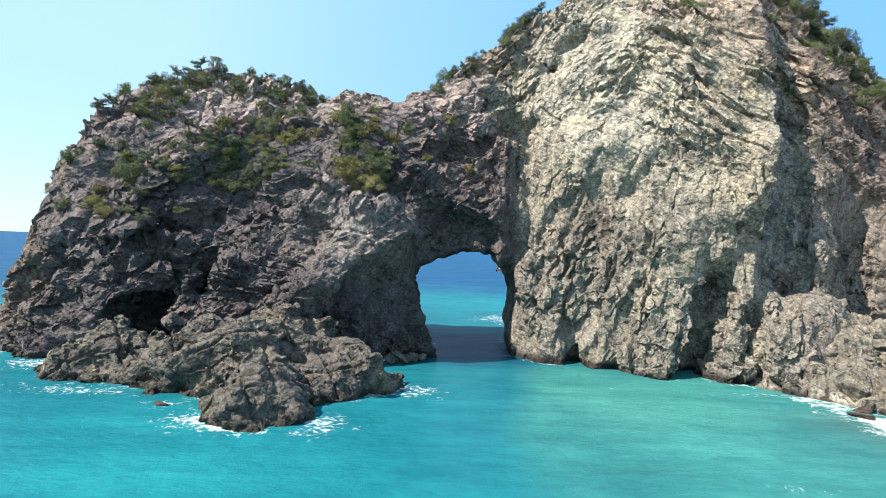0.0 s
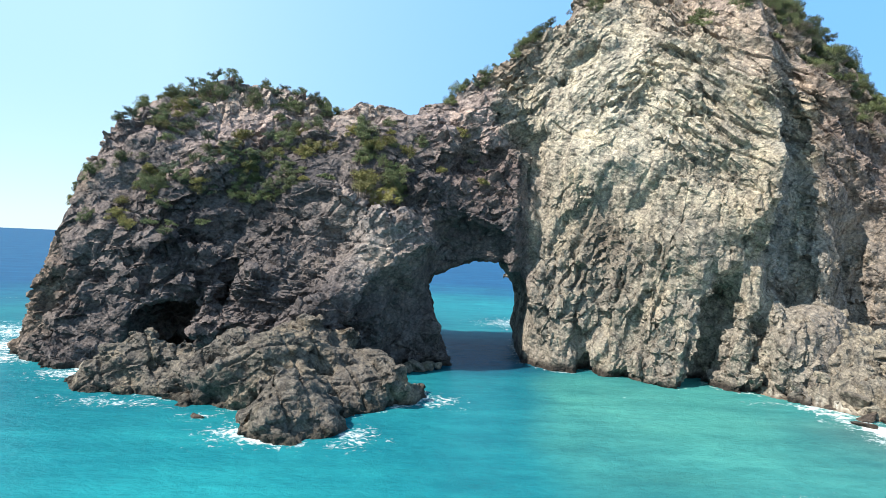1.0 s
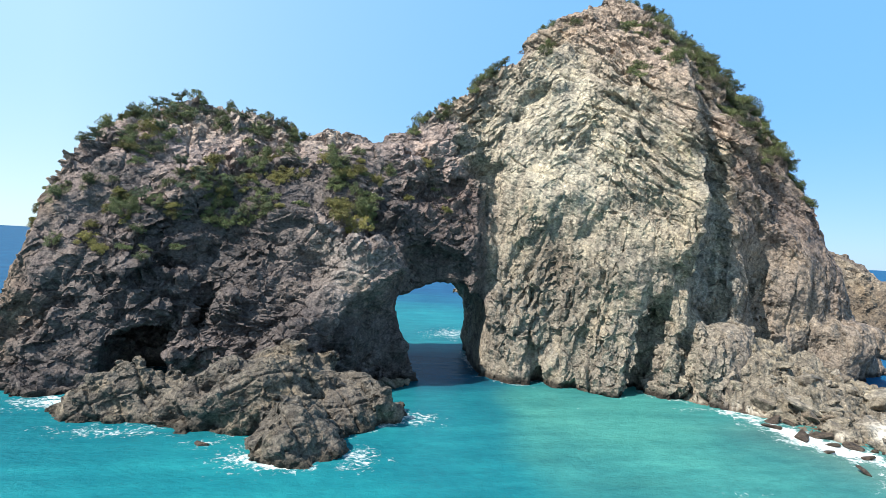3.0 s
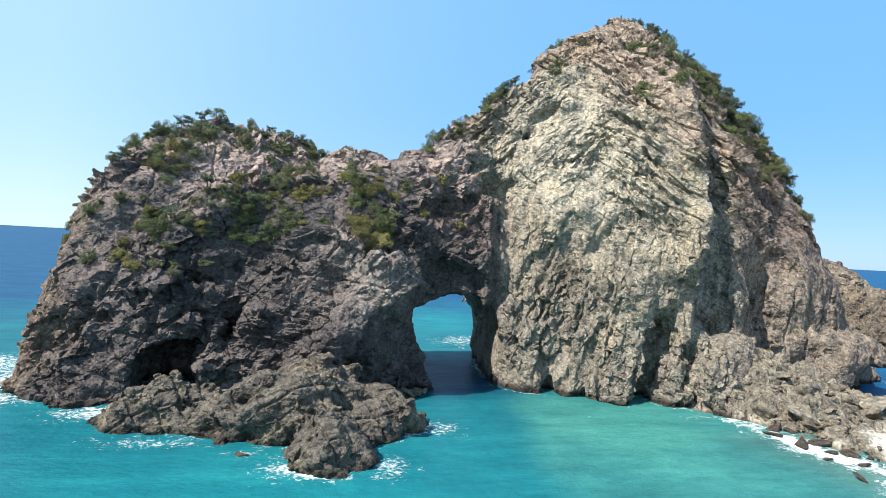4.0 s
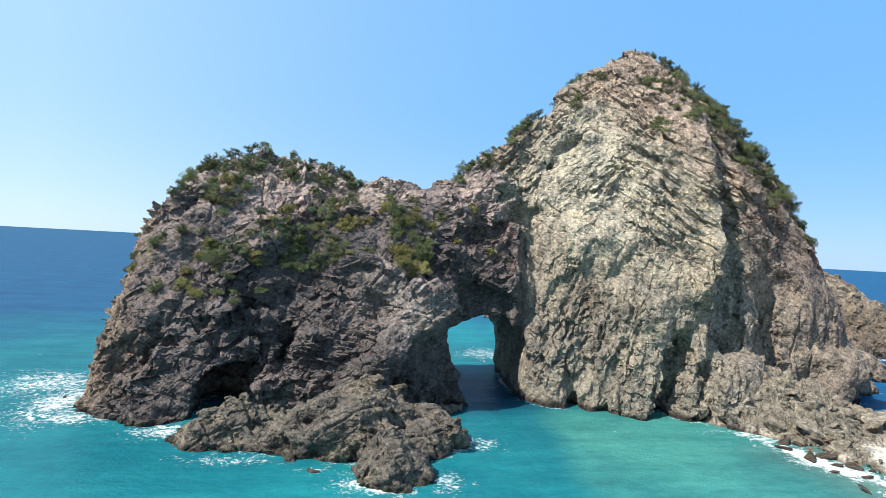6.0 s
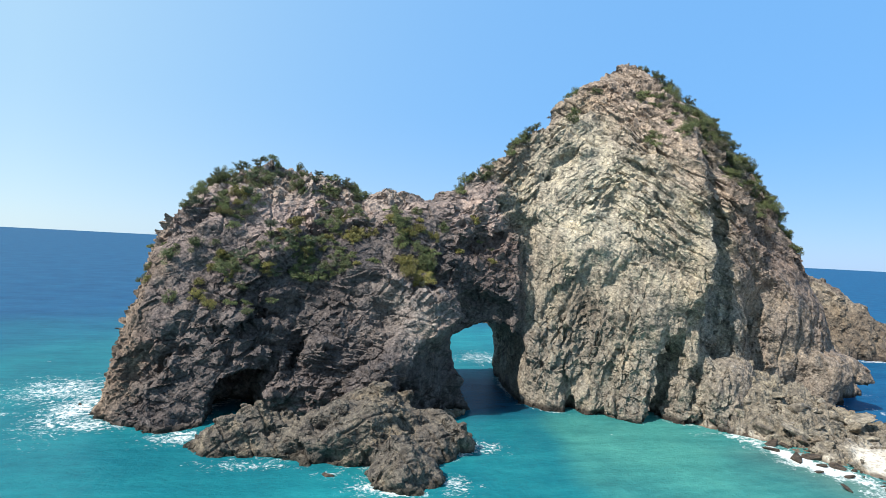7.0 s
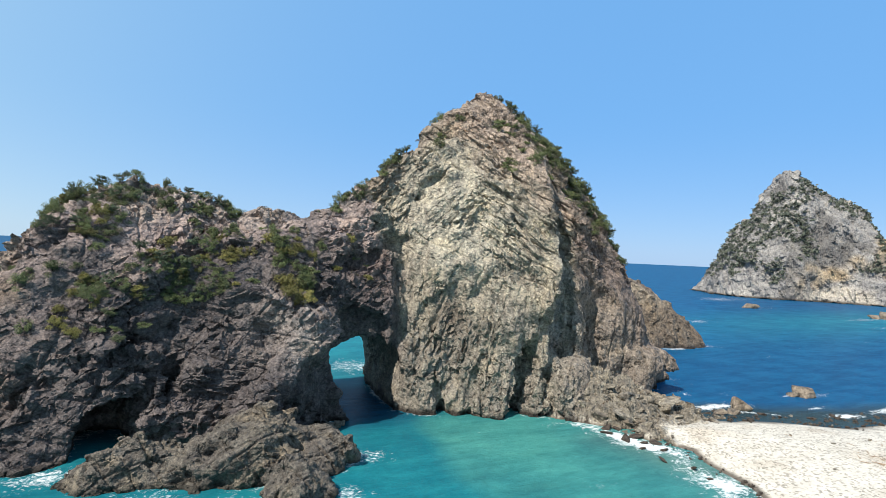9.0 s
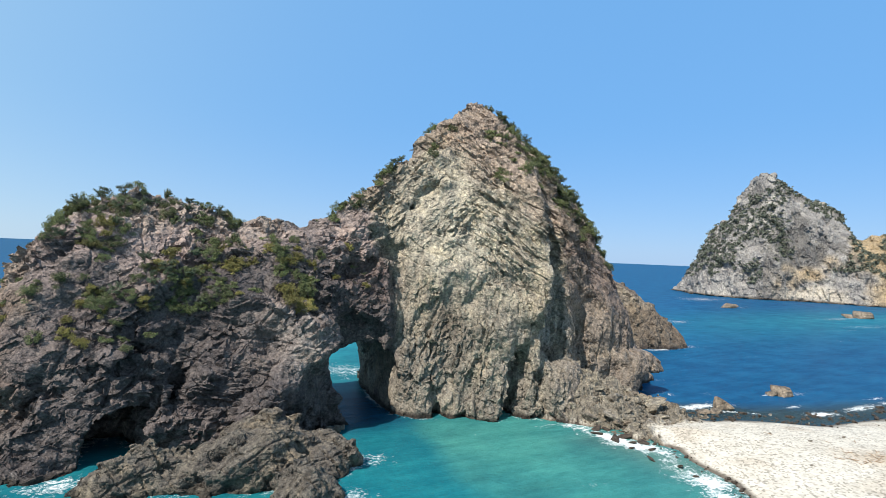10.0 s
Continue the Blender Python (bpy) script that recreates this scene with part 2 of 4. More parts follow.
def joints(p, across, gap, wide, seed):
    """Long cracks that cut the rock in one direction, 0 to 1."""
    a = np.array(across) / np.linalg.norm(across)
    s = p @ a / gap + cloud(p, gap * 4, seed, 2) * 0.45
    r = np.abs(s - np.round(s)) * gap
    return np.exp(-(r / wide) ** 2) * step(cloud(p, gap * 1.6, seed + 3, 2), -0.25, 0.25)


def step(x, a, b):
    t = np.clip((x - a) / (b - a), 0, 1)
    return t * t * (3 - 2 * t)


def ball(p, c, r):
    """About the distance to an ellipsoid."""
    q = (p - np.array(c)) / np.array(r)
    k = np.sqrt((q * q).sum(1)) + 1e-6
    return (k - 1) * min(r) * 0.5 + (k - 1) * 0.5 * np.sqrt(((p - np.array(c)) ** 2).sum(1)) / k


def soft(a, b, k):
    """Union of two shapes with a rounded joint."""
    h = np.clip(0.5 + 0.5 * (b - a) / k, 0, 1)
    return b * (1 - h) + a * h - k * h * (1 - h)


def block(p, c, r, turn=None, power=3.0):
    """About the distance to a block with rounded edges."""
    q = p - np.array(c)
    if turn:
        q = q @ np.array(Euler([radians(a) for a in turn]).to_matrix())
    return ((np.abs(q / np.array(r)) ** power).sum(1) ** (1 / power) - 1) * min(r)


def rib(p, a, b, ra, rb):
    """Distance to a tapered, round-ended bar."""
    a, b = np.array(a), np.array(b)
    t = np.clip((p - a) @ (b - a) / ((b - a) @ (b - a)), 0, 1)
    return np.linalg.norm(p - a - t[:, None] * (b - a), axis=1) - (ra + (rb - ra) * t)


def skin(field, low, high, cell):
    """The surface of a solid (field < 0) inside a box, as points and four-cornered faces."""
    axes = [np.arange(a, b + cell, cell) for a, b in zip(low, high)]
    n = [len(a) for a in axes]
    pts = np.stack(np.meshgrid(*axes, indexing="ij"), -1).reshape(-1, 3)
    d = field(pts).reshape(n).astype(np.float32)
    d[0], d[-1], d[:, 0], d[:, -1], d[:, :, -1] = 1, 1, 1, 1, 1
    inside = d < 0
    count = np.zeros([v - 1 for v in n], np.int8)
    corners = [(a, b, c) for a in (0, 1) for b in (0, 1) for c in (0, 1)]

    def at(arr, o):
        return arr[o[0]:n[0] - 1 + o[0], o[1]:n[1] - 1 + o[1], o[2]:n[2] - 1 + o[2]]

    for o in corners:
        count += at(inside, o)
    live = (count > 0) & (count < 8)
    ids = np.full(live.shape, -1, np.int64)
    ids[live] = np.arange(live.sum())
    total, weight = np.zeros((live.sum(), 3)), np.zeros(live.sum())
    for o in corners:
        for ax in range(3):
            if o[ax]:
                continue
            e = list(o)
            e[ax] = 1
            da, db = at(d, o)[live], at(d, e)[live]
            cross = (da < 0) != (db < 0)
            f = np.where(cross, da / np.where(da == db, 1, da - db), 0)
            place = np.tile(np.array(o, float), (len(f), 1))
            place[:, ax] = f
            total[cross] += place[cross]
            weight[cross] += 1
    verts = (np.argwhere(live) + total / weight[:, None]) * cell + np.array([a[0] for a in axes])
    faces = []
    for ax in range(3):
        u, v = (ax + 1) % 3, (ax + 2) % 3
        lo = [slice(None)] * 3
        hi = [slice(None)] * 3
        lo[ax], hi[ax] = slice(0, n[ax] - 1), slice(1, n[ax])
        change = inside[tuple(lo)] != inside[tuple(hi)]
        cells = np.argwhere(change)
        cells = cells[(cells[:, u] > 0) & (cells[:, v] > 0) & (cells[:, u] < n[u] - 1) & (cells[:, v] < n[v] - 1)]
        flip = inside[tuple(cells.T)]
        ring = []
        for du, dv in ((-1, -1), (0, -1), (0, 0), (-1, 0)):
            c = cells.copy()
            c[:, u] += du
            c[:, v] += dv
            ring.append(ids[tuple(c.T)])
        quad = np.stack(ring, 1)
        quad[~flip] = quad[~flip][:, ::-1]
        faces.append(quad)
    faces = np.concatenate(faces)
    return verts, faces[(faces >= 0).all(1)]


def finer(v, f):
    """Each face split into four."""
    e = np.concatenate([f[:, [i, (i + 1) % 4]] for i in range(4)])
    e.sort(axis=1)
    key, inv = np.unique(e[:, 0] * len(v) + e[:, 1], return_inverse=True)
    a, b = key // len(v), key % len(v)
    mid = len(v) + inv.reshape(4, -1)
    cen = len(v) + len(key) + np.arange(len(f))
    nv = np.concatenate([v, (v[a] + v[b]) / 2, v[f].mean(1)])
    nf = np.concatenate([np.stack([f[:, i], mid[i], cen, mid[i - 1]], 1) for i in range(4)])
    return nv, nf


def relax(v, f, rounds=1):
    """Evens out the points."""
    for _ in range(rounds):
        total, n = np.zeros_like(v), np.zeros(len(v))
        c = v[f].mean(1)
        for i in range(4):
            np.add.at(total, f[:, i], c)
            np.add.at(n, f[:, i], 1)
        v = np.where(n[:, None] > 0, total / np.maximum(n, 1)[:, None], v)
    return v


def normals(v, f):
    a, b = v[f[:, 2]] - v[f[:, 0]], v[f[:, 3]] - v[f[:, 1]]
    fn = np.cross(a, b)
    vn = np.zeros_like(v)
    for i in range(4):
        np.add.at(vn, f[:, i], fn)
    return vn / np.maximum(np.linalg.norm(vn, axis=1), 1e-9)[:, None]


def solid(name, v, f, material, kind=None, smooth=False, **more):
    """A mesh object from points and four-cornered faces, with a colour and values for each point."""
    me = bpy.data.meshes.new(name)
    me.vertices.add(len(v))
    me.vertices.foreach_set("co", v.astype(np.float32).ravel())
    me.loops.add(f.size)
    me.loops.foreach_set("vertex_index", f.astype(np.int32).ravel())
    me.polygons.add(len(f))
    me.polygons.foreach_set("loop_start", np.arange(0, f.size, f.shape[1], dtype=np.int32))
    me.polygons.foreach_set("use_smooth", np.full(len(f), smooth))
    me.update(calc_edges=True)
    if kind is not None:
        at = me.attributes.new("kind", "FLOAT_COLOR", "POINT")
        at.data.foreach_set("color", np.concatenate([kind, np.ones((len(v), 1))], 1).astype(np.float32).ravel())
    for key, value in more.items():
        me.attributes.new(key, "FLOAT", "POINT").data.foreach_set("value", value.astype(np.float32))
    me.materials.append(material)
    return new(name, me)


def lay(base, *layers):
    """Colours mixed point by point: (colour, how much)."""
    c = np.array(base, float)
    if c.ndim == 1:
        c = np.tile(c, (len(layers[0][1]), 1))
    for colour, amount in layers:
        c = c + (np.array(colour) - c) * np.clip(amount, 0, 1)[:, None]
    return c


# ---------------------------------------------------------------- the arched island
RX = [-47.6, -46.2, -44.4, -42.8, -40.2, -36.6, -33, -27, -23, -20, -16, -12, -6, 0, 4, 9, 16, 23, 28.5, 31.3, 33.3, 36, 42, 50, 54, 58, 62, 66, 71, 76]
RZ = [-3, 6, 14, 20.5, 27, 31, 32, 31.2, 31.8, 30.5, 29.6, 29.9, 29.8, 32.5, 36, 40.3, 46.8, 52, 54.8, 56, 55.2, 52, 45.5, 37.5, 29.5, 21, 13, 8, 4.5, -3]
RY = [66, 66.5, 68, 69, 70, 71, 71.5, 72, 72, 71, 70, 69.5, 69, 69, 69.5, 70.5, 71, 74, 77.5, 78.5, 77.5, 76, 73, 70, 68, 67, 67, 67, 68, 69]
FX = [-50, -47, -44, -36, -27, -20, -14, -9, -4, 0, 5, 8, 10, 14, 20, 26, 30, 30.6, 31.6, 35.0, 36.8, 39.2, 42, 50, 57, 65, 72, 77]
FY = [64, 59, 55.8, 55.1, 55.6, 55, 53.5, 55, 57, 59.7, 61.5, 64, 61, 57.6, 55.2, 53.4, 51.7, 53.4, 56.4, 57.0, 55.0, 55.4, 57, 57, 57, 61, 66, 69]
BX = [-50, -44, -30, -10, 10, 30, 50, 65, 77]
BY = [65, 80, 86, 83, 88, 102, 98, 82, 70]


def island_base(p):
    x, y, z = p.T
    zr, yr = np.interp(x, RX, RZ), np.interp(x, RX, RY)
    bend = cloud(p, 7.5, 19, 1)
    chute = np.exp(-((x - 33) / 5) ** 4)
    yf, yb = np.interp(x + (1.7 - 1.2 * chute) * bend - 0.05 * (z - 18), FX, FY), np.interp(x, BX, BY)
    u = np.clip(z / np.maximum(zr, 1), -0.2, 1.3)
    a = np.interp(x, [-50, 20, 28, 31, 34, 45, 60], [0.35, 0.32, 0.05, 0.05, 0.12, 0.25, 0.5])
    g = a * u + (1 - a) * np.maximum(u, 0) ** 4
    front = (yf + (yr - yf) * g - y) * 0.85
    rear = (y - (yb + (yr - yb) * (0.6 * u + 0.4 * np.maximum(u, 0) ** 3))) * 0.8
    top = (z - zr) * 0.6
    return np.maximum(np.maximum(front, rear), top)


# masses that stand out of the island: middle, half sizes, turn
BULGES = (((-27.6, 59.2, 10.6), (4.2, 2.8, 2.3), (0, 14, 8)), ((-35.0, 59.0, 4.0), (4.5, 3.0, 6.0), (0, -6, 0)), ((-12.2, 59.0, 17.0), (2.3, 2.1, 1.6), (0, 24, 0)),
          ((-8.0, 58.6, 16.2), (1.5, 2.2, 2.6), (0, -12, 20)), ((35.0, 56.2, 0.0), (7.4, 5.0, 8.6), (0, 12, 22)), ((5.2, 66.6, 29.2), (0.9, 1.8, 3.0), (0, -28, -20)), ((57.0, 60.0, 3.0), (8.0, 5.0, 5.5), (0, 20, 0)))
# hollows that the sea and falling blocks have left
HOLLOWS = (((-31.2, 55.5, 0.5), (3.3, 11.0, 7.4), (0, 10, 0)), ((-24.2, 55.8, 8.0), (1.3, 3.6, 3.6), (0, 18, 0)), ((-12.6, 54.8, 12.9), (2.4, 3.8, 1.6), (0, -28, 0)),
           ((-4.7, 54.4, 6.5), (2.8, 4.2, 8.2), (0, 0, 0)), ((1.7, 57.0, 12.4), (5.9, 7.6, 5.2), (0, 0, 0)), ((4.6, 57.0, 5.0), (3.4, 7.2, 7.0), (0, 0, 0)), ((2.4, 63.2, 24.2), (2.8, 2.7, 0.8), (0, -8, 0)),
           ((25.4, 51.6, 5.0), (1.6, 6.2, 8.6), (0, 15, 0)), ((7.3, 64.6, 26.2), (1.9, 3.0, 2.0), (0, 35, 0)), ((13.6, 64.2, 36.3), (2.6, 2.4, 0.9), (0, -30, 0)), ((11.0, 65.2, 33.2), (1.9, 2.2, 0.7), (0, -28, 0)))
# the foot of the right slope
NOTCHES = (((60, 57.0, 0.3), (5, 3.4, 4.2)), ((67, 61.0, 0.3), (5.5, 3.6, 5.4)), ((3.2, 91, 1), (8.2, 14, 12.5)))


def tunnel(p):
    x, y, z = p.T
    left = -0.7 - 0.3 * np.clip(z, 0, 9.5) - 0.1 * np.maximum(y - 60, 0)
    right = 7.7 + 0.07 * (y - 64) + 0.1 * np.clip(z - 2, 0, 6)
    roof = np.interp(x + 0.25 * np.sin(z * 2 + y), [-4, -3.2, -1.4, 0.8, 2.4, 5, 7, 8.4, 10], [8.3, 9.5, 10.5, 11.7, 12, 11.7, 10.8, 9.2, 5.5]) + 0.2 * np.sin(x * 4.1 + np.sin(x * 1.7))
    return np.maximum(np.maximum(left - x, x - right), (z - roof) * 0.85)


def island(p):
    x, y, z = p.T
    d = island_base(p)
    for c, r, turn in BULGES:
        d = soft(d, block(p, c, r, turn), 0.9)
    d = soft(d, rib(p, (-15.5, 51.5, 2.5), (-8.8, 57.6, 13.6), 2.4, 1.3), 0.7)
    d = soft(d, rib(p, (-5.0, 58.8, 0), (-6.2, 59.0, 13), 2.2, 1.6), 0.8)
    whole = d
    d = np.maximum(d, -tunnel(p))
    for c, r, turn in HOLLOWS:
        d = np.maximum(d, -block(p, c, r, turn))
    for c, r in NOTCHES:
        d = np.maximum(d, -ball(p, c, r))
    # cracks and leaning recesses of the pale face
    for x0, x1, y0, top, wide, deep in ((23.6, 27.6, 53.2, 15, 2.2, 5.0), (29.4, 29.9, 53.2, 12, 0.8, 3.4), (13.5, 12.5, 58, 15, 0.8, 2.4), (20.0, 22.2, 55, 13, 0.8, 1.8), (17.3, 18.2, 56, 10, 0.6, 1.5)):
        xc = x0 + (x1 - x0) * z / top
        d = np.maximum(d, np.minimum(np.minimum((np.abs(x - xc) - wide * (1 - z / (top + 3))) * -1, y0 + deep * (1 - z / top) - y), top - z) * 0.7)
    cut = step(d - whole, 0.2, 1.6)
    near = np.abs(d) < 4.5
    q = p[near]
    q = q + np.stack([cloud(q, 7, 41, 2), cloud(q, 7, 42, 2), cloud(q, 7, 43, 2)], 1) * 0.9
    hump = planes(q, (9, 8, 6.5), Euler((0.3, 0.5, 0.2)).to_matrix(), 3, 3, 0.5) * 1.6
    face = planes(q, (9, 9, 9), Euler((0.5, 0.4, 0.3)).to_matrix(), 4, 3, 0.55) * 0.9
    ribs = planes(q, (5.5, 8, 18), Euler((0.2, radians(-17), 0.35)).to_matrix(), 6, 3, 0.5) * 1.25 + face * 0.8
    side = step(q[:, 0], 16, 23)
    beds = (planes(q, (14, 8, 5), Euler((0.3, radians(42), 0.2)).to_matrix(), 9, 3, 0.55) * (1 - side)
            + planes(q, (16, 7, 4.5), Euler((0.3, radians(-52), 0.2)).to_matrix(), 8, 3, 0.55) * side) * 0.95 + face * 0.9
    m = step(q[:, 0] + 0.2 * np.maximum(q[:, 2] - 22, 0), 3, 8)
    up = step(q[:, 2] + 0.2 * q[:, 0], 20, 34)
    rough = hump * (1 - m) + (ribs * (1 - up) + beds * up) * m
    ledge = saw(q, (0.25, 0.1, 1.0), 4.2, 47) * 0.55 * (1 - m) + saw(q, (0.75, 0.1, 1.0), 4.6, 48) * 0.6 * up * m
    chute = np.exp(-((q[:, 0] - 34.2 + 0.05 * (q[:, 2] - 18)) / 2.8) ** 4) * (1 - step(q[:, 2], 28, 36))
    rough = rough * (1 - 0.72 * cut[near]) * (1 - 0.7 * chute) * (1 - 0.5 * step(q[:, 0], 45, 52))
    flat = step(q[:, 2] - np.interp(q[:, 0], RX, RZ), -4, -1) * step(q[:, 0], -17, -14) * (1 - step(q[:, 0], 0, 3))
    rough = rough * (1 - 0.7 * flat)
    d[near] += rough + ledge * (1 - 0.6 * cut[near]) + facets(q, (4.5, 4.5, 3.0), Euler((0.3, 0.6, 0.2)).to_matrix(), 5, 0.4) * 0.3
    return d


def island_relief(v, n):
    x, y, z = v.T
    w = v + np.stack([cloud(v, 2.5, 44, 2), cloud(v, 2.5, 45, 2), cloud(v, 2.5, 46, 2)], 1) * 0.22
    m = step(x + 0.2 * np.maximum(z - 22, 0), 3, 8)
    up = step(z + 0.2 * x, 20, 34)
    crest = step(z - np.interp(x, RX, RZ), -5, -2) * (1 - step(x, -19, -16))
    calm = (0.25 + 0.95 * step(cloud(v, 6, 18, 2), -0.5, 0.6)) * (1 - 0.45 * step(x, 45, 52))
    dip, lean, slant = Euler((0.2, radians(42), 0.3)).to_matrix(), Euler((0.2, radians(-17), 0.3)).to_matrix(), Euler((0.4, 0.5, 0.1)).to_matrix()
    hump = planes(w, (3.4, 2.8, 2.6), slant, 11, 3, 0.55) * 0.5 + facets(w, (2.8, 2.2, 1.9), slant, 13, 1.0) * 0.42 + facets(w, (1.1, 0.9, 0.7), slant, 21, 1.0) * 0.2
    ribs = planes(w, (1.6, 2.2, 5.0), lean, 14, 3, 0.55) * 0.32 + facets(w, (1.5, 1.6, 2.8), lean, 15, 1.0) * 0.25 + facets(w, (0.75, 0.7, 1.1), lean, 22, 1.0) * 0.14
    fall = Euler((0.2, radians(-52), 0.3)).to_matrix()
    side = step(x, 16, 23)
    beds = (planes(w, (4.5, 2.4, 1.6), dip, 17, 3, 0.55) * 0.28 + facets(w, (3.0, 1.6, 1.0), dip, 12, 1.0) * 0.3 + facets(w, (1.2, 0.8, 0.6), dip, 23, 1.0) * 0.16) * (1 - side) + side * (planes(w, (5.5, 2.0, 1.5), fall, 18, 3, 0.55) * 0.3 + facets(w, (4.0, 1.4, 1.0), fall, 25, 1.0) * 0.34 + facets(w, (1.8, 0.7, 0.6), fall, 26, 1.0) * 0.2)
    spikes = facets(w, (0.9, 0.9, 3.0), None, 24, 0.8) * 0.4
    thin = saw(w, (0.25, 0.1, 1.0), 1.3, 49) * 0.34 * (1 - m) + saw(w, (0.75, 0.1, 1.0), 1.5, 50) * 0.3 * up * m
    crack = joints(w, (1, 0.2, -0.15), 6.5, 0.2, 61) * (1 - m) * 0.6 + joints(w, (0.35, 0.2, 1), 5.0, 0.15, 64) * (1 - m) * 0.6
    crack = crack + m * (1 - up) * joints(w, (1, 0.25, -0.2), 2.8, 0.2, 67) + m * up * joints(w, (0.75, 0.1, 1), 2.6, 0.13, 70)
    thin = thin - 0.42 * crack
    inner = step(y, 57.5, 60) * (1 - step(z, 15, 18)) * step(x, -7, -5) * (1 - step(x, 8.2, 9.4))
    strata = np.exp(-((x + 19) / 5.5) ** 2 - ((z - 7.5) / 4) ** 2)
    layers = saw(w, (0.12, 0.1, 1.0), 0.7, 53) * 0.42 * strata
    form = (hump * (1 - m) * (1 - 0.6 * strata) + (ribs * (1 - up) + beds * up) * m) * calm
    return v + n * ((form + thin) * (1 - 0.6 * inner) + layers + spikes * crest)[:, None]


iv, jf = skin(island, (-51, 45, -1.5), (78, 104, 59), 0.52)
iv = np.concatenate([iv, normals(iv, jf)], 1)
mid = iv[jf].mean(1)
hidden = mid[:, 1] > np.interp(mid[:, 0], RX, RY) + 3
back_v, back_f = iv, jf[hidden]
front_v, front_f = iv, jf[~hidden]
for _ in range(2):
    front_v, front_f = finer(front_v, front_f)
iv = np.concatenate([front_v, back_v])
jf = np.concatenate([front_f, back_f + len(front_v)])
used = np.unique(jf)
place = np.zeros(len(iv), np.int64)
place[used] = np.arange(len(used))
iv, jf = iv[used], place[jf]
iv = island_relief(iv[:, :3], iv[:, 3:] / np.maximum(np.linalg.norm(iv[:, 3:], axis=1), 1e-6)[:, None])


def island_kinds(v):
    x, y, z = v.T
    w = cloud(v, 7, 21, 3)
    w2 = cloud(v, 18, 23, 3)
    main = step(x + 0.25 * np.maximum(z - 20, 0) + 2.5 * w, 5, 8.5)
    right = step(x - 0.1 * z + 4 * w, 31, 37)
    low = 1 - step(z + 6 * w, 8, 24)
    top = step(z - np.interp(x, RX, RZ) + 3 * w, -4.5, -1.0)
    pale = np.exp(-(((x - 17) / 10) ** 2 + ((z - 30) / 12) ** 2))
    # upper hump: plum rock, its colour also lightened for sun on upturned facets
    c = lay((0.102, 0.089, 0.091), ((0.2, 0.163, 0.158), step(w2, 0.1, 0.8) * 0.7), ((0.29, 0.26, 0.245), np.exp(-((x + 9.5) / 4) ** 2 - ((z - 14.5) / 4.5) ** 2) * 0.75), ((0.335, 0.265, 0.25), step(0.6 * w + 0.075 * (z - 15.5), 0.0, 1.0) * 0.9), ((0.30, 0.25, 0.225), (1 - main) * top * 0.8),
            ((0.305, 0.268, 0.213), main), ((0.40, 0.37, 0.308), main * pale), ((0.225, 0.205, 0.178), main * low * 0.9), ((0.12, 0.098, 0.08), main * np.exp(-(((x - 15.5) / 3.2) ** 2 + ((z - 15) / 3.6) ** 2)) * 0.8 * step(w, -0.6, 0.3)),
            ((0.34, 0.235, 0.12), main * step(w2, 0.35, 0.9) * 0.6), ((0.35, 0.275, 0.235), main * step(z + 0.9 * (x - 24) + 4 * w, 34, 44) * 0.75), ((0.215, 0.182, 0.158), right * 0.85), ((0.275, 0.232, 0.195), right * step(w2, 0.1, 0.7) * 0.7),
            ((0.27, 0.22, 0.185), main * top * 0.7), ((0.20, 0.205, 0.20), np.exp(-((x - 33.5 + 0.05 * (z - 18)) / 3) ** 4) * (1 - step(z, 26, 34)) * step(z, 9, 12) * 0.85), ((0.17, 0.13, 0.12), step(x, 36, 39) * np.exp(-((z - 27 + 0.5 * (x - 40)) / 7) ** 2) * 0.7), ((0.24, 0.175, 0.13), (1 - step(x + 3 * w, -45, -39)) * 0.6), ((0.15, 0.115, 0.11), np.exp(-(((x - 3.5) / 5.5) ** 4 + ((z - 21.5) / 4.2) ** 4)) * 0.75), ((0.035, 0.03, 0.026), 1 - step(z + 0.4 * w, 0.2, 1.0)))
    return c


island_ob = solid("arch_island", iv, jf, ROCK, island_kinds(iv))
tagged(island_ob, "steep dark and pale rock island pierced by a sea arch", "rock island", kind="structure")


# ---------------------------------------------------------------- reef in front of the island
def reef(p):
    d = ball(p, (-26.5, 47.8, -0.5), (7.5, 3.2, 4.4))
    d = soft(d, ball(p, (-17.5, 46.5, -0.5), (8.0, 5.2, 5.6)), 1.2)
    d = soft(d, ball(p, (-8.5, 46.5, -0.5), (5.0, 3.9, 4.0)), 0.8)
    d = soft(d, ball(p, (-13.2, 38.3, -0.6), (4.0, 3.8, 4.0)), 0.6)
    d = soft(d, ball(p, (-14, 51.5, -0.5), (6, 5, 6)), 1.5)
    turn = Euler((0.5, 0.4, 0.5)).to_matrix()
    return d + planes(p, (6.5, 5, 3.6), turn, 31, 3, 0.6) * 1.25 + saw(p, (0.4, 0.3, 1), 2.2, 55) * 0.6 + facets(p, (4, 3.4, 2.6), turn, 33, 0.8) * 0.3


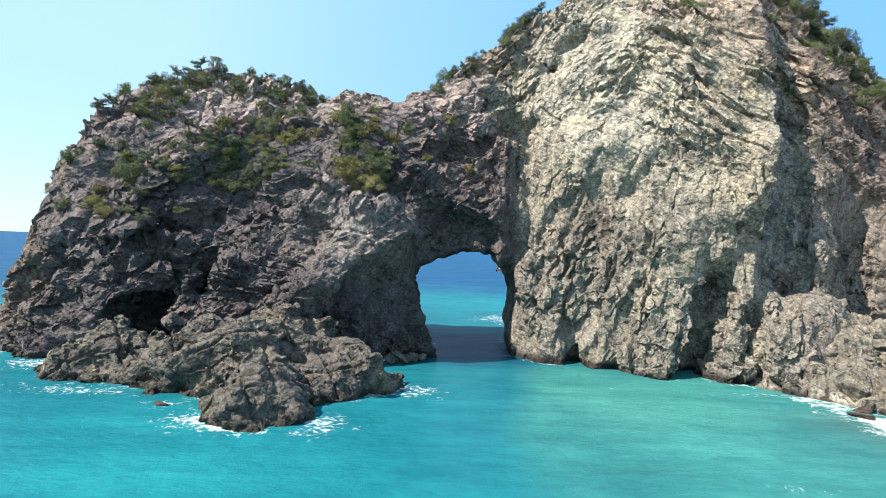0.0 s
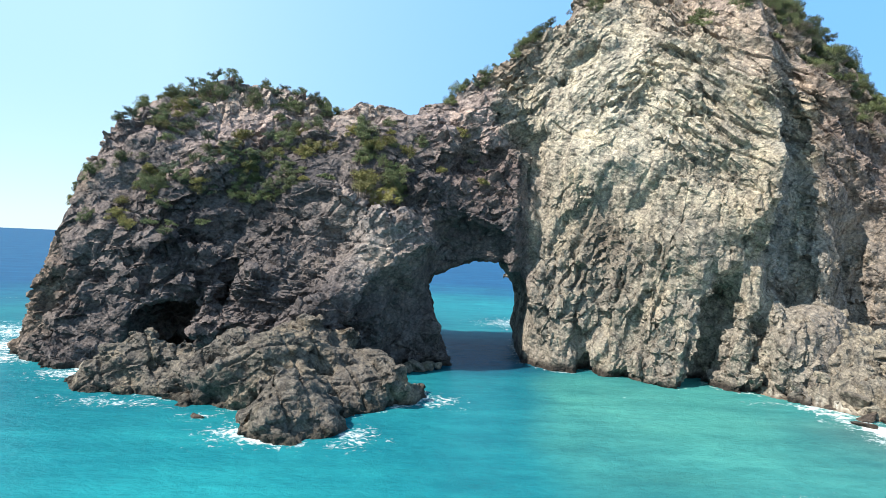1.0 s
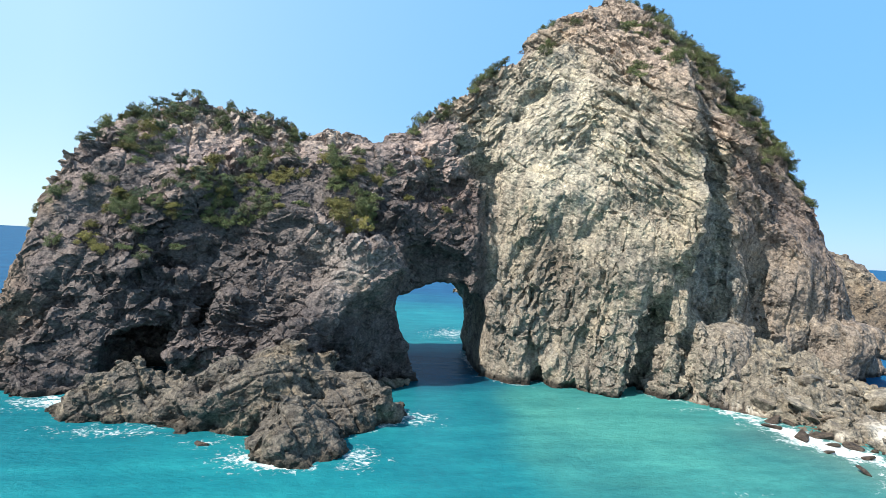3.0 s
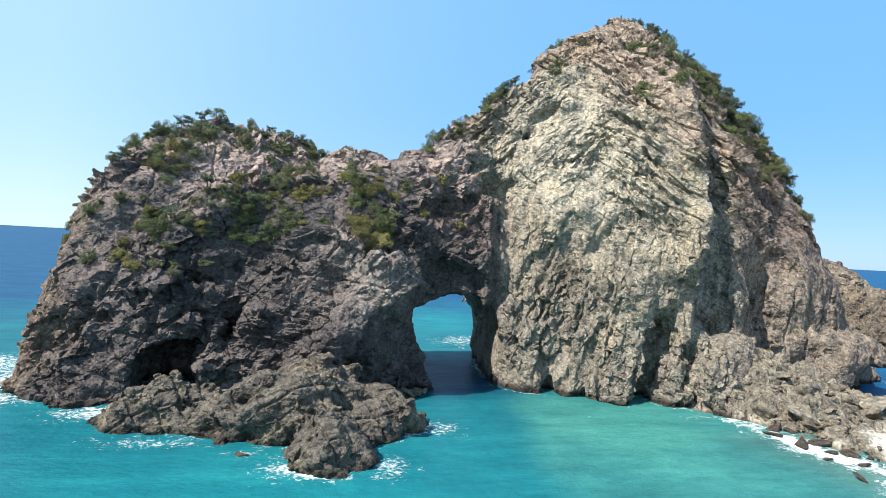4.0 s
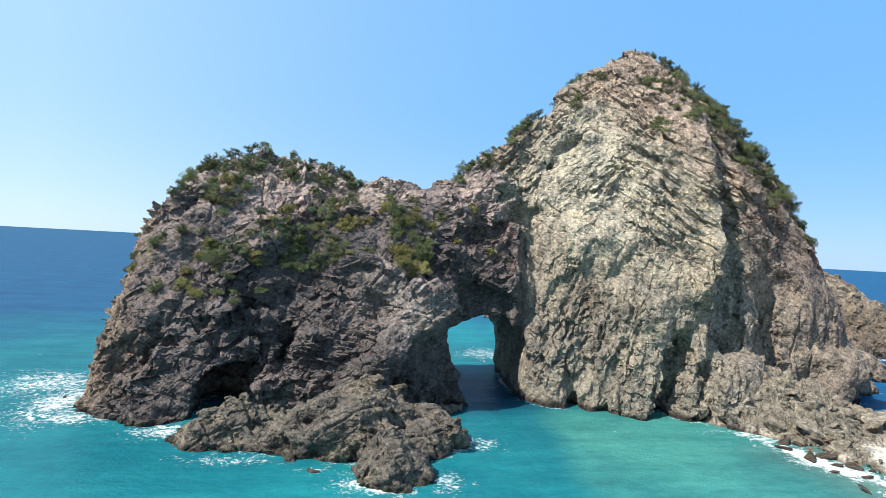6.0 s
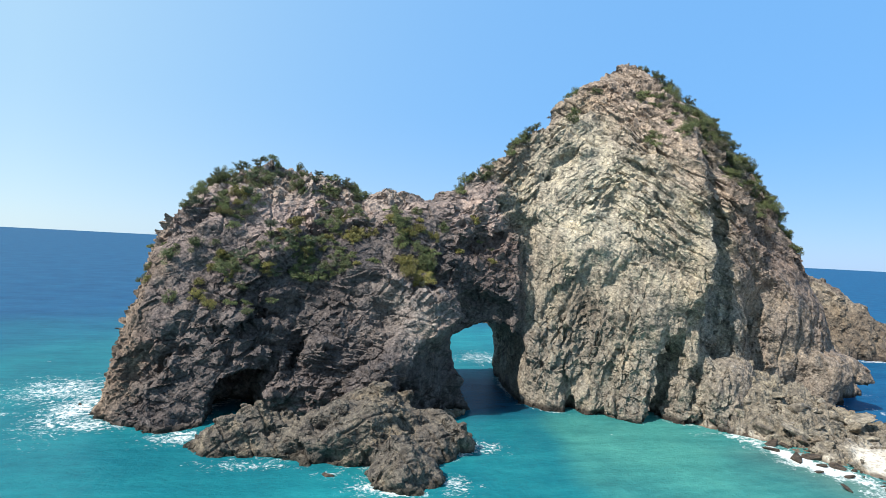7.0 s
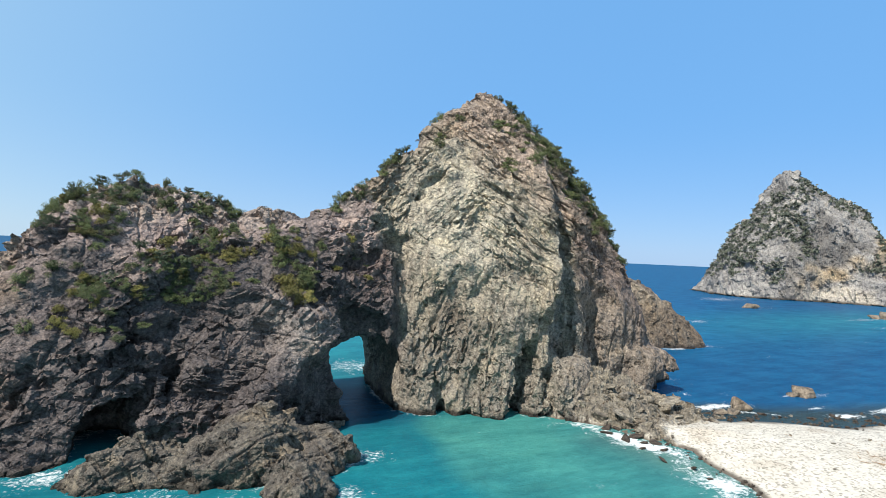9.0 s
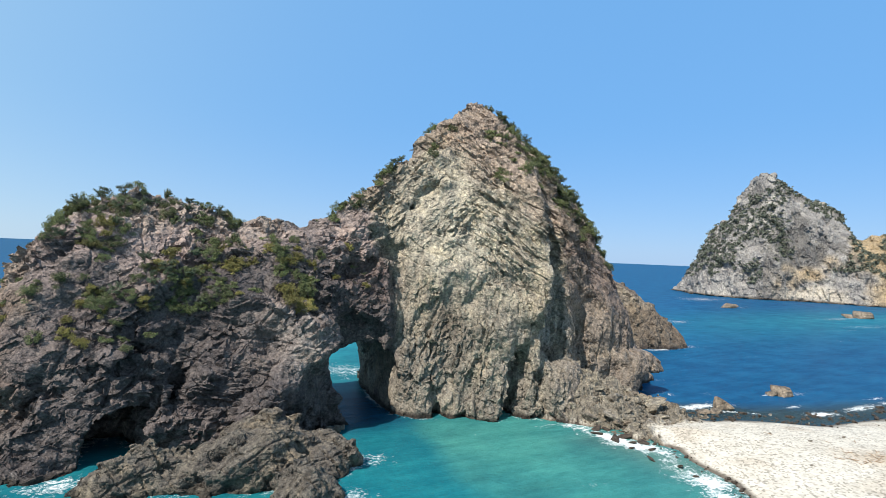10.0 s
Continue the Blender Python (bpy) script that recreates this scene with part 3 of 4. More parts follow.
rv, rf = skin(reef, (-38, 31, -1.5), (0, 58, 8), 0.5)
for _ in range(2):
    rv, rf = finer(rv, rf)
chip = Euler((0.5, 0.4, 0.5)).to_matrix()
rv = rv + normals(rv, rf) * (planes(rv, (2.6, 2.2, 1.6), chip, 36, 4, 0.55) * 0.2 + facets(rv, (2.4, 1.8, 1.3), chip, 37, 1.0) * 0.11 + facets(rv, (0.7, 0.7, 0.5), None, 38, 1.0) * 0.035
                             - joints(rv, (1, 0.4, 0.5), 2.0, 0.13, 73) * 0.35 - joints(rv, (-0.4, 1, 0.6), 2.6, 0.13, 76) * 0.3 + saw(rv, (0.5, 0.3, 1), 1.4, 56) * 0.18)[:, None]
rw = cloud(rv, 3, 38)
reef_ob = solid("reef", rv, rf, ROCK, lay((0.122, 0.109, 0.097), ((0.165, 0.14, 0.112), step(rw, 0.2, 0.8)), ((0.05, 0.045, 0.038), 1 - step(rv[:, 2] + 0.3 * rw, 0.2, 0.9))))
tagged(reef_ob, "low jagged brown-grey reef awash at the island's foot", "reef rock", kind="structure")

# ---------------------------------------------------------------- sea
def spread(a, b, fine, far_a, far_b):
    mid = list(np.arange(a, b, fine))
    for sign, end, far in ((-1, a, far_a), (1, b, far_b)):
        s, x = fine, end
        while abs(x) < far or (x - end) * sign <= 0:
            s *= 1.2
            x += sign * s
            mid.append(x)
    return np.array(sorted(mid))


sx, sy = spread(-90, 110, 0.7, 4990, 4990), spread(0, 120, 0.7, 1500, 4990)
gx, gy = np.meshgrid(sx, sy, indexing="ij")
sv = np.stack([gx.ravel(), gy.ravel(), np.zeros(gx.size)], 1)
nx, ny = len(sx), len(sy)
si = (np.arange(nx - 1)[:, None] * ny + np.arange(ny - 1)[None]).ravel()
sf = np.stack([si, si + ny, si + ny + 1, si + 1], 1)


# (x, y, half widths, amount) of the white water
FOAM = ((-50, 63, 3.6, 9, 0.6), (-55, 72, 7, 7, 0.5), (-46, 56.5, 3.5, 2.2, 0.6), (-36, 51.6, 3.4, 2.2, 0.55), (-28, 43.2, 4.5, 1.4, 0.35), (-2.4, 46, 2.2, 2.0, 0.4), (-16.8, 37.3, 2.2, 2.6, 0.36),
        (-8.4, 36.8, 1.8, 2.2, 0.4), (-20.3, 39.9, 1.2, 0.9, 0.4), (32.5, 46.5, 2.4, 3, 0.45), (60.5, 47.6, 5.5, 1.3, 0.9), (65, 45.6, 3.5, 0.9, 0.5), (79, 40.6, 2.2, 0.6, 0.7), (92, 35, 6, 1.0, 0.75), (90, 46.5, 4, 1.0, 0.4), (84, 48, 2, 0.8, 0.45), (104, 38, 3, 0.8, 0.5), (180, 148, 7, 5, 0.5), (109, 95.5, 5, 1.6, 0.65), (290, 193, 8, 3, 0.5), (320, 135, 12, 4, 0.5),  (12, 96, 6, 6, 0.45), (118, 97, 7, 2.4, 0.6), (122, 112, 6, 2, 0.45),
        (300, 190, 8, 2, 0.5), (279, 113, 14, 4, 0.5), (304, 138, 10, 4, 0.5), (340, 250, 14, 4, 0.45))


def near_line(y):
    return np.interp(y, [-40, 10, 17.7, 22, 29, 33, 38, 43, 46.5, 49.5, 53], [8, 27, 30.6, 33.2, 34.8, 37, 35.5, 34.3, 33.3, 30.5, 28])


def far_line(x):
    return np.interp(x, [30, 40, 48, 58, 63, 70, 88, 130, 240], [50, 47, 43, 40.2, 37.5, 32, 29.5, 26, 18])


def sea_kinds(v):
    x, y, z = v.T
    w = cloud(v, 22, 51, 3)
    rr = np.hypot(x + 8, (y - 45) * 0.75)
    deep = step(rr + 12 * w, 52, 120)
    off = step(x, 42, 52) * step(y - far_line(x), -3, 1)
    gravel = off * (1 - step(y - far_line(x) + 3 * w, 4, 12))
    sand = step(x - np.interp(y, [0, 28, 38, 45, 52, 60], [2, 3.2, 4.4, 5.4, 7.0, 9.5]) + 2.2 * w, -1.6, 2.4) * step(62 - y, 0, 6) * (1 - step(x, 34, 44))
    cove = sand * (0.62 + 0.5 * np.exp(-(((x - 16) / 10) ** 2 + ((y - 46) / 9) ** 2)))
    band = np.exp(-(((x - 20) / 40) ** 2 + ((y - 125) / 18) ** 2)) * 0.55
    shoal = np.exp(-((x - 33 + 0.15 * (y - 30)) / 5) ** 2) * step(46 - y, 0, 6) * 0.6
    c = lay((0.013, 0.165, 0.205), ((0.010, 0.086, 0.195), deep), ((0.015, 0.24, 0.28), band), ((0.008, 0.092, 0.215), off),
            ((0.06, 0.262, 0.238), cove * 1.1), ((0.13, 0.2, 0.17), shoal), ((0.035, 0.06, 0.065), gravel * 0.95))
    far = np.exp(-(((x - 300) / 160) ** 2 + ((y - 130) / 40) ** 2)) * 0.6
    near = np.exp(-(((x + 18) / 20) ** 2 + ((y - 22) / 16) ** 2))
    sunk = np.exp(-(((x - 11) / 3.2) ** 2 + ((y - 31) / 1.0) ** 2)) + np.exp(-(((x - 6) / 2.2) ** 2 + ((y - 36) / 1.2) ** 2)) * 0.6
    # deep water under the arch, with the rock's shade put into its colour
    shaded_channel = np.exp(-((x - 3) / 7) ** 4 - ((y - 68) / 11) ** 4)
    return lay(c, ((0.02, 0.22, 0.28), far), ((0.016, 0.235, 0.27), near), ((0.03, 0.15, 0.15), sunk * 0.6), ((0.004, 0.05, 0.11), shaded_channel))


def foam_amount(v):
    x, y, z = v.T
    out = np.zeros(len(v))
    for cx, cy, rx, ry, a in FOAM:
        out = np.maximum(out, (a + 0.16) * np.exp(-((x - cx) / rx / 1.25) ** 2 - ((y - cy) / ry / 1.25) ** 2))
    near = (np.abs(x - 10) < 70) & (y > 30) & (y < 104)
    q = v[near].copy()
    d = np.minimum(island(q), reef(q))
    edge = np.exp(-(np.maximum(d, 0) / 0.9) ** 2) * (0.42 + 0.4 * cloud(q, 5, 52, 2)) * (q[:, 1] < 80)
    out[near] = np.maximum(out[near], edge)
    swash = np.exp(-((x - near_line(y) + 2.9 + 1.1 * cloud(v, 9, 60, 1)) / 3.6) ** 2) * step(50.5 - y, 0, 2) * step(y, 0, 12) * (0.85 + 0.5 * cloud(v, 4, 57, 2))
    surf = np.exp(-((y - far_line(x) - 6.0 - 2.0 * cloud(v, 12, 58, 1)) / 1.3) ** 2) * step(x, 52, 58) * (0.3 + 0.9 * cloud(v, 6, 59, 2))
    out = np.maximum(out, np.maximum(swash, surf * (x < 140)))
    streak = cloud(v * np.array((1, 2.2, 1)), 9, 54, 3)
    return np.maximum(out, 0.28 * step(streak, 0.75, 1.2) * (np.abs(y - 55) < 90))


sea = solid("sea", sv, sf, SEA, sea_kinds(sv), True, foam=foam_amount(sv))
tagged(sea, "clear turquoise sea turning deep blue offshore", "sea", kind="structure")


# ---------------------------------------------------------------- beach and scree
def shore_height(x, y):
    near, far = x - near_line(y), far_line(x) - y
    s = np.minimum(near, far)
    z = np.where(s > 0, 2.0 * (1 - np.exp(-np.maximum(s, 0) / 9)), np.where(near < far, s * 0.22, s * 0.06))
    apron = np.minimum(7.6 - np.maximum(55.5 - y, 0) * 0.58, 8.4 - 0.5 * np.maximum(x - 36, 0))
    apron = np.minimum(apron, (x - near_line(y)) * 0.75)
    apron = np.where(x > 62, apron - (x - 62) * 1.0, apron)
    return np.maximum(z, np.where(y < 60, apron, -2.5))


bx = np.concatenate([np.arange(24, 64, 0.3), np.arange(64, 96, 0.5), np.geomspace(96.5, 240, 30)])
by = np.concatenate([np.linspace(-60, 9, 40), np.arange(9.5, 34, 0.5), np.arange(34, 60, 0.3)])
gx, gy = np.meshgrid(bx, by, indexing="ij")
bv = np.stack([gx.ravel(), gy.ravel(), np.zeros(gx.size)], 1)
bv[:, 2] = shore_height(bv[:, 0], bv[:, 1])
scree = step(bv[:, 1] - 0.06 * (bv[:, 0] - 36) + 5.0 * (1 - step(bv[:, 0], 36.5, 40.5)), 38, 42) * (1 - step(bv[:, 0] - bv[:, 1] * 0.4, 38, 44)) * step(bv[:, 0] - near_line(bv[:, 1]), -0.6, 0.8)
bv[:, 2] += scree * (planes(bv, (3.5, 3.5, 3), None, 61, 3) * 0.6 + facets(bv, (1.9, 1.6, 1.6), None, 62, 1.0) * 0.42 + facets(bv, (0.8, 0.8, 0.8), None, 65, 1.0) * 0.2) + cloud(bv, 8, 63, 2) * 0.08 - 0.05
bi = (np.arange(len(bx) - 1)[:, None] * len(by) + np.arange(len(by) - 1)[None]).ravel()
bf = np.stack([bi, bi + len(by), bi + len(by) + 1, bi + 1], 1)


def beach_material():
    m = Nodes("shingle")
    kind = m.mix(1.0, m.attr("kind").outputs["Color"], (0.76, 0.76, 0.76), "MULTIPLY")
    v = m.node("TexVoronoi", Scale=3.6)
    m.link(m.coords(), v.inputs["Vector"])
    stones = m.ramp(v.outputs["Color"], [(0.15, (0.5, 0.49, 0.47)), (0.4, (0.95, 0.95, 0.95)), (0.9, (1.18, 1.17, 1.15))])
    c = m.mix(1.0, kind, stones, "MULTIPLY")
    c = m.mix(1.0, c, m.ramp(m.noise(0.3, 6, 0.65), [(0.3, (0.85, 0.83, 0.8)), (0.6, (1.05, 1.04, 1.02))]), "MULTIPLY")
    m.colour(c).rough(0.9)
    m.bump(m.math("ADD", m.noise(3.5, 6, 0.7), v.outputs["Distance"]), 0.5, 0.06)
    return m.mat


SHINGLE = beach_material()
bw = cloud(bv, 6, 64, 3)
drift = np.exp(-(((bv[:, 0] - 55) / 4.5) ** 2 + ((bv[:, 1] - 17.5) / 3) ** 2)) * (0.6 + 0.6 * bw)
kinds = lay((0.68, 0.635, 0.56), ((0.57, 0.51, 0.43), step(bw, 0.2, 0.9)), ((0.42, 0.28, 0.15), drift), ((0.19, 0.17, 0.14), (1 - step(far_line(bv[:, 0]) - bv[:, 1] + 2.0 * bw, 0.8, 4.0)) * step(bv[:, 0], 45, 50) * 0.9), ((0.2, 0.178, 0.148), scree),
            ((0.14, 0.115, 0.09), 1 - step(bv[:, 2] + 0.12 * bw, 0.12, 0.3)))
beach = solid("beach", bv, bf, SHINGLE, kinds, False)
beach.data.materials.append(ROCK)
beach.data.polygons.foreach_set("material_index", (scree[bf].mean(1) > 0.5).astype(np.int32))
tagged(beach, "pale pebble beach running into grey scree", "beach", kind="structure")


# ---------------------------------------------------------------- far rocks
def massif(name, at, fx, fz, fdepth, rear, cell, colour, seed, label, category, rough=1.0, u0=None, u1=None):
    """A cliff that stands across the view from `at`, with its skyline and its depth in front along it."""
    away = Vector((0.491, 0.871, 0))
    across = Vector((0.871, -0.491, 0))
    top = max(fz)

    def field(p):
        u, v, z = p.T
        zr = np.interp(u, fx, fz)
        h = np.clip(z / np.maximum(zr, 1), -0.1, 1.3)
        fy = -np.interp(u, fx, fdepth)
        front = (fy * (1 - (0.55 * h + 0.45 * np.maximum(h, 0) ** 3)) - v) * 0.8
        back = (v - rear * (1 - 0.7 * h)) * 0.8
        d = np.maximum(np.maximum(front, back), (z - zr) * 0.6)
        q = p + np.stack([cloud(p, cell * 8, seed + 1, 1)] * 3, 1) * cell
        return d + (planes(q, (cell * 9, cell * 9, cell * 13), Euler((0.2, 0.35, 0.2)).to_matrix(), seed, 4, 0.58) * cell * 1.6 + saw(q, (0.7, 0.3, 1), cell * 4, seed + 2) * cell * 0.9) * rough

    v, f = skin(field, (min(fx) - 3 * cell, -max(fdepth) - 6 * cell, -1.5), (max(fx) + 3 * cell, rear + 4 * cell, top + 4 * cell), cell)
    v = relax(v, f)
    v, f = finer(v, f)
    v = v + normals(v, f) * (planes(v, (cell * 3, cell * 3, cell * 6), Euler((0.2, 0.3, 0.1)).to_matrix(), seed + 5, 3, 0.6) * cell * 0.7 + facets(v, (cell * 2, cell * 2, cell * 4), Euler((0.2, 0.3, 0.1)).to_matrix(), seed + 6, 1.0) * cell * 0.35)[:, None]
    kind = colour(v)
    w = np.array(at)[None] + v[:, :1] * np.array(across)[None] + v[:, 1:2] * np.array(away)[None] + np.array((0, 0, 1))[None] * v[:, 2:]
    ob = solid(name, w, f, ROCK, kind)
    tagged(ob, label, category, kind="structure")
    return ob, v, f, w


def headland_kinds(v):
    u, d, z = v.T
    w = cloud(v, 30, 71, 3)
    stripe = cloud(v * np.array((1, 1, 0.3)), 9, 72, 3)
    # base rock paler and bluer, with aerial haze mixed into the colour
    return lay((0.27, 0.262, 0.262), ((0.4, 0.385, 0.37), step(stripe, 0.1, 0.7) * 0.8), ((0.115, 0.11, 0.11), step(cloud(v * np.array((1, 1, 0.45)), 14, 77, 3), 0.1, 0.5) * 0.75),
               ((0.40, 0.31, 0.2), step(w - 0.014 * z + 0.2, 0.1, 0.7) * step(u, -25, -5) * 0.85), ((0.37, 0.29, 0.19), step(u + 8 * w, 40, 50)), ((0.27, 0.265, 0.27), np.exp(-((u - 37 - 0.25 * z) / 8) ** 2 - (z / 26) ** 4)),
               ((0.48, 0.44, 0.385), (1 - step(z + 10 * w, 6, 15)) * step(u, -20, 5) * (1 - step(u, 30, 40)) * 0.8), ((0.07, 0.065, 0.06), 1 - step(z + 0.5 * w, 0.5, 2.2)))


headland, hv, hf, hw = massif("headland", (433, 259, 0), [-51, -49.5, -47, -41, -33, -20, -11, -8, -6, 4, 8, 12, 30, 48, 54, 57.5, 60, 71, 86, 150, 230, 240],
                              [-3, 15, 30, 46, 60, 73, 85, 91, 101, 102, 97, 94, 86.5, 77, 70, 61, 57, 54, 52, 56, 40, -3],
                              [4, 8, 10, 16, 24, 30, 32, 32, 33, 33, 34, 36, 44, 60, 66, 70, 74, 80, 88, 110, 120, 120], 70, 2.1, headland_kinds, 70,
                              "distant grey cliff headland with scrub on its shoulders", "headland", 1.2)


def islet_kinds(v):
    w = cloud(v, 6, 81, 3)
    return lay((0.15, 0.122, 0.098), ((0.27, 0.23, 0.185), step(v[:, 2] + 5 * w, 10, 17)), ((0.13, 0.11, 0.1), step(w, 0.3, 0.9)), ((0.06, 0.05, 0.045), 1 - step(v[:, 2], 0.4, 1.4)))


islet, lv, lf, lw = massif("islet", (113, 104, 0), [-30, -26, -19, -12, -6, -2, 2, 5, 8, 10, 12], [-3, 11, 16.5, 18.3, 16.5, 14, 11.5, 8.5, 6, 4, -3],
                           [6, 8, 9, 10, 10, 9, 8, 7, 6, 5, 3], 12, 0.9, islet_kinds, 80, "brown slanting rock islet behind the arch island", "islet", 0.75)


# ---------------------------------------------------------------- loose rocks
def part(name, bm, material, parent, label=""):
    me = bpy.data.meshes.new(name)
    bm.to_mesh(me)
    bm.free()
    me.materials.append(material)
    ob = new(name, me)
    ob.parent = parent
    return tagged(ob, label)


def stone_mesh(seed, flat, colour):
    """An angular block, cut by a dozen planes."""
    r = np.random.RandomState(seed)
    cut = r.normal(0, 1, (13, 3))
    cut /= np.linalg.norm(cut, axis=1)[:, None]
    depth = r.uniform(0.6, 0.95, 13)

    def field(p):
        q = p * np.array((1, 1.25, flat ** 0.6))
        return (q @ cut.T - depth).max(1) + planes(p, (0.8, 0.8, 0.8), None, 90 + seed, 2, 0.5) * 0.06
    v, f = skin(field, (-1.5, -1.5, -1.5), (1.5, 1.5, 1.5), 0.17)
    return solid("boulder", v, f, ROCK, np.tile(np.array(colour), (len(v), 1)) * (1 + 0.3 * cloud(v, 0.8, seed)[:, None]))


STONES = [stone_mesh(i, flat, c) for i, (flat, c) in enumerate(((1.6, (0.225, 0.2, 0.165)), (2.6, (0.29, 0.26, 0.215)), (1.3, (0.18, 0.16, 0.135)), (3.5, (0.275, 0.25, 0.215)), (2.0, (0.21, 0.19, 0.165))))]
BROWN = [stone_mesh(i + 20, flat, (0.21, 0.175, 0.14)) for i, flat in enumerate((1.5, 2.6))]
WET = [stone_mesh(i + 7, flat, (0.075, 0.06, 0.05)) for i, flat in enumerate((1.5, 2.4))]
rng = random.Random(5)


def drop(proto, x, y, z, r, label, group="", category="boulder", form=(1, 1, 1)):
    k = 0 if z > 0.3 and r > 1.4 and group == "" else 25
    m = pose(x, y, z, rng.uniform(-k, k), rng.uniform(-k, k), rng.uniform(0, 360)) @ Matrix.Diagonal((r * form[0], r * form[1], r * form[2], 1))
    ob = proto.copy()
    ob.name = category
    scene.collection.objects.link(ob)
    ob.matrix_world = m
    return tagged(ob, label, category, group)


placed = 0
while placed < 290:
    x, y = rng.uniform(31, 62), rng.uniform(33, 57)
    h = float(shore_height(np.array([x]), np.array([y]))[0])
    if h < 0.25 or y < 39 - 4.5 * (x < 38.5) + (x - 36) * 0.1 or x - 0.4 * y > 38 or h > 8:
        continue
    r = 0.18 + 0.95 * rng.random() ** 5
    drop(rng.choice(STONES[:2] + STONES + BROWN[:1]), x, y, h + 0.1 * r, r, "angular grey-brown boulder lying on the scree", "scree boulders")
    placed += 1
for x, y, r in ((32.6, 47.5, 0.7), (33.2, 44.5, 1.1), (34.6, 43.8, 0.8), (31.8, 42.5, 0.6), (32.4, 40.0, 0.9), (34.6, 39.8, 1.2), (33.5, 37.6, 0.7), (35.0, 36.8, 0.9), (31.5, 36.0, 0.5), (33.8, 34.5, 0.6), (30.5, 31.5, 0.45), (32.0, 28.5, 0.5), (31.0, 25.5, 0.4)):
    drop(rng.choice(WET), x, y, 0.1, r, "dark wet boulder awash in the surf", "surf boulders", "boulder", (1.25, 0.9, 0.55))
for x, y, r, p, form in ((64.0, 44.9, 1.5, 1, (0.85, 1.0, 2.2)), (87.5, 46.8, 1.7, 0, (1.7, 1.1, 0.95)), (84.8, 47.6, 1.1, 0, (1.6, 1, 0.7)), (58.5, 44.4, 1.0, 0, (1.5, 1, 0.45)), (60.5, 43.2, 0.8, 0, (1.6, 1, 0.45)), (290, 194, 3.2, 0, (1.8, 1, 0.7)), (322, 136, 4.5, 0, (1.6, 1, 0.7)), (314, 141, 2.5, 0, (1.5, 1, 0.7))):
    drop(BROWN[p], x, y, 0.3 * r, r, "rounded brown boulder standing in the shallow sea", "", "boulder", form)
for x, y, r in ((37.0, 44.6, 1.9), (39.6, 44.2, 1.4), (40.5, 47.8, 2.0), (47.5, 46.0, 2.1), (46.2, 43.4, 1.6), (43.5, 42.2, 1.3), (50.5, 43.2, 1.2), (38.5, 50.0, 1.3), (41.5, 41.2, 1.2)):
    h = float(shore_height(np.array([x]), np.array([y]))[0])
    drop(STONES[rng.choice((0, 1, 4))], x, y, h + 0.12 * r, r, "large flat grey-brown slab lying on the scree", "scree slabs", "boulder", (1.15, 0.85, 0.5))
drop(WET[0], -20.3, 39.9, -0.1, 0.5, "dark rock just awash beside the reef")
for x, y, r in ((-5.2, 56.4, 0.55), (-4.4, 56.9, 0.7), (-3.6, 57.2, 0.5), (-3.0, 57.7, 0.6), (-2.3, 58.2, 0.5), (-4.0, 57.8, 0.45)):
    drop(STONES[2], x, y, 0.4, r, "grey rounded boulder at the foot of the arch", "boulders at the arch")
for k in range(130):
    u = rng.random()
    if k % 2:
        x = 46 + 46 * u
        y = float(np.interp(x, [40, 48, 58, 63, 70, 88, 130], [47, 43, 40.2, 37.5, 32, 29.5, 26])) + rng.uniform(-3.5, 3.0)
    else:
        y = 18 + 20 * u
        x = float(np.interp(y, [10, 17.7, 22, 29, 33, 38, 43], [27, 30.6, 33.2, 34.8, 37, 35.5, 34])) + rng.uniform(-1.6, 0.8)
    r = 0.1 + 0.3 * rng.random() ** 2.5
    drop(rng.choice(WET), x, y, float(shore_height(np.array([x]), np.array([y]))[0]) + 0.3 * r, r, "small dark wet stone at the water's edge", "shore stones", "stone")
for k in range(200):
    x = 52 + 44 * rng.random()
    y = float(far_line(np.array([x]))[0]) + rng.uniform(-0.8, 5.5)
    r = 0.14 + 0.42 * rng.random() ** 2.2
    drop(rng.choice(WET), x, y, max(float(shore_height(np.array([x]), np.array([y]))[0]), -0.1) + 0.15 * r, r, "dark wet stone in the gravelly shallows", "stones in the shallows", "stone")
for k in range(9):
    r = rng.uniform(0.12, 0.28)
    drop(rng.choice(STONES), rng.uniform(42, 75), rng.uniform(18, 36), 1.6, r, "pale stone lying on the pebble beach", "beach stones", "stone")
for ob in STONES + WET + BROWN:
    bpy.data.objects.remove(ob)

# ---------------------------------------------------------------- plants
def leaf_material(name, a, b):
    m = Nodes(name)
    info = m.tree.nodes.new("ShaderNodeObjectInfo")
    geo = m.tree.nodes.new("ShaderNodeNewGeometry")
    m.colour(m.mix(geo.outputs["Random Per Island"], a, b)).rough(0.65)
    hsv = m.node("HueSaturation")
    m.link(m.bsdf.inputs["Base Color"].links[0].from_socket, hsv.inputs["Color"])
    m.link(m.span(info.outputs["Random"], 0, 1, 0.5, 1.05), hsv.inputs["Value"])
    m.colour(hsv.outputs[0])
    return m.mat


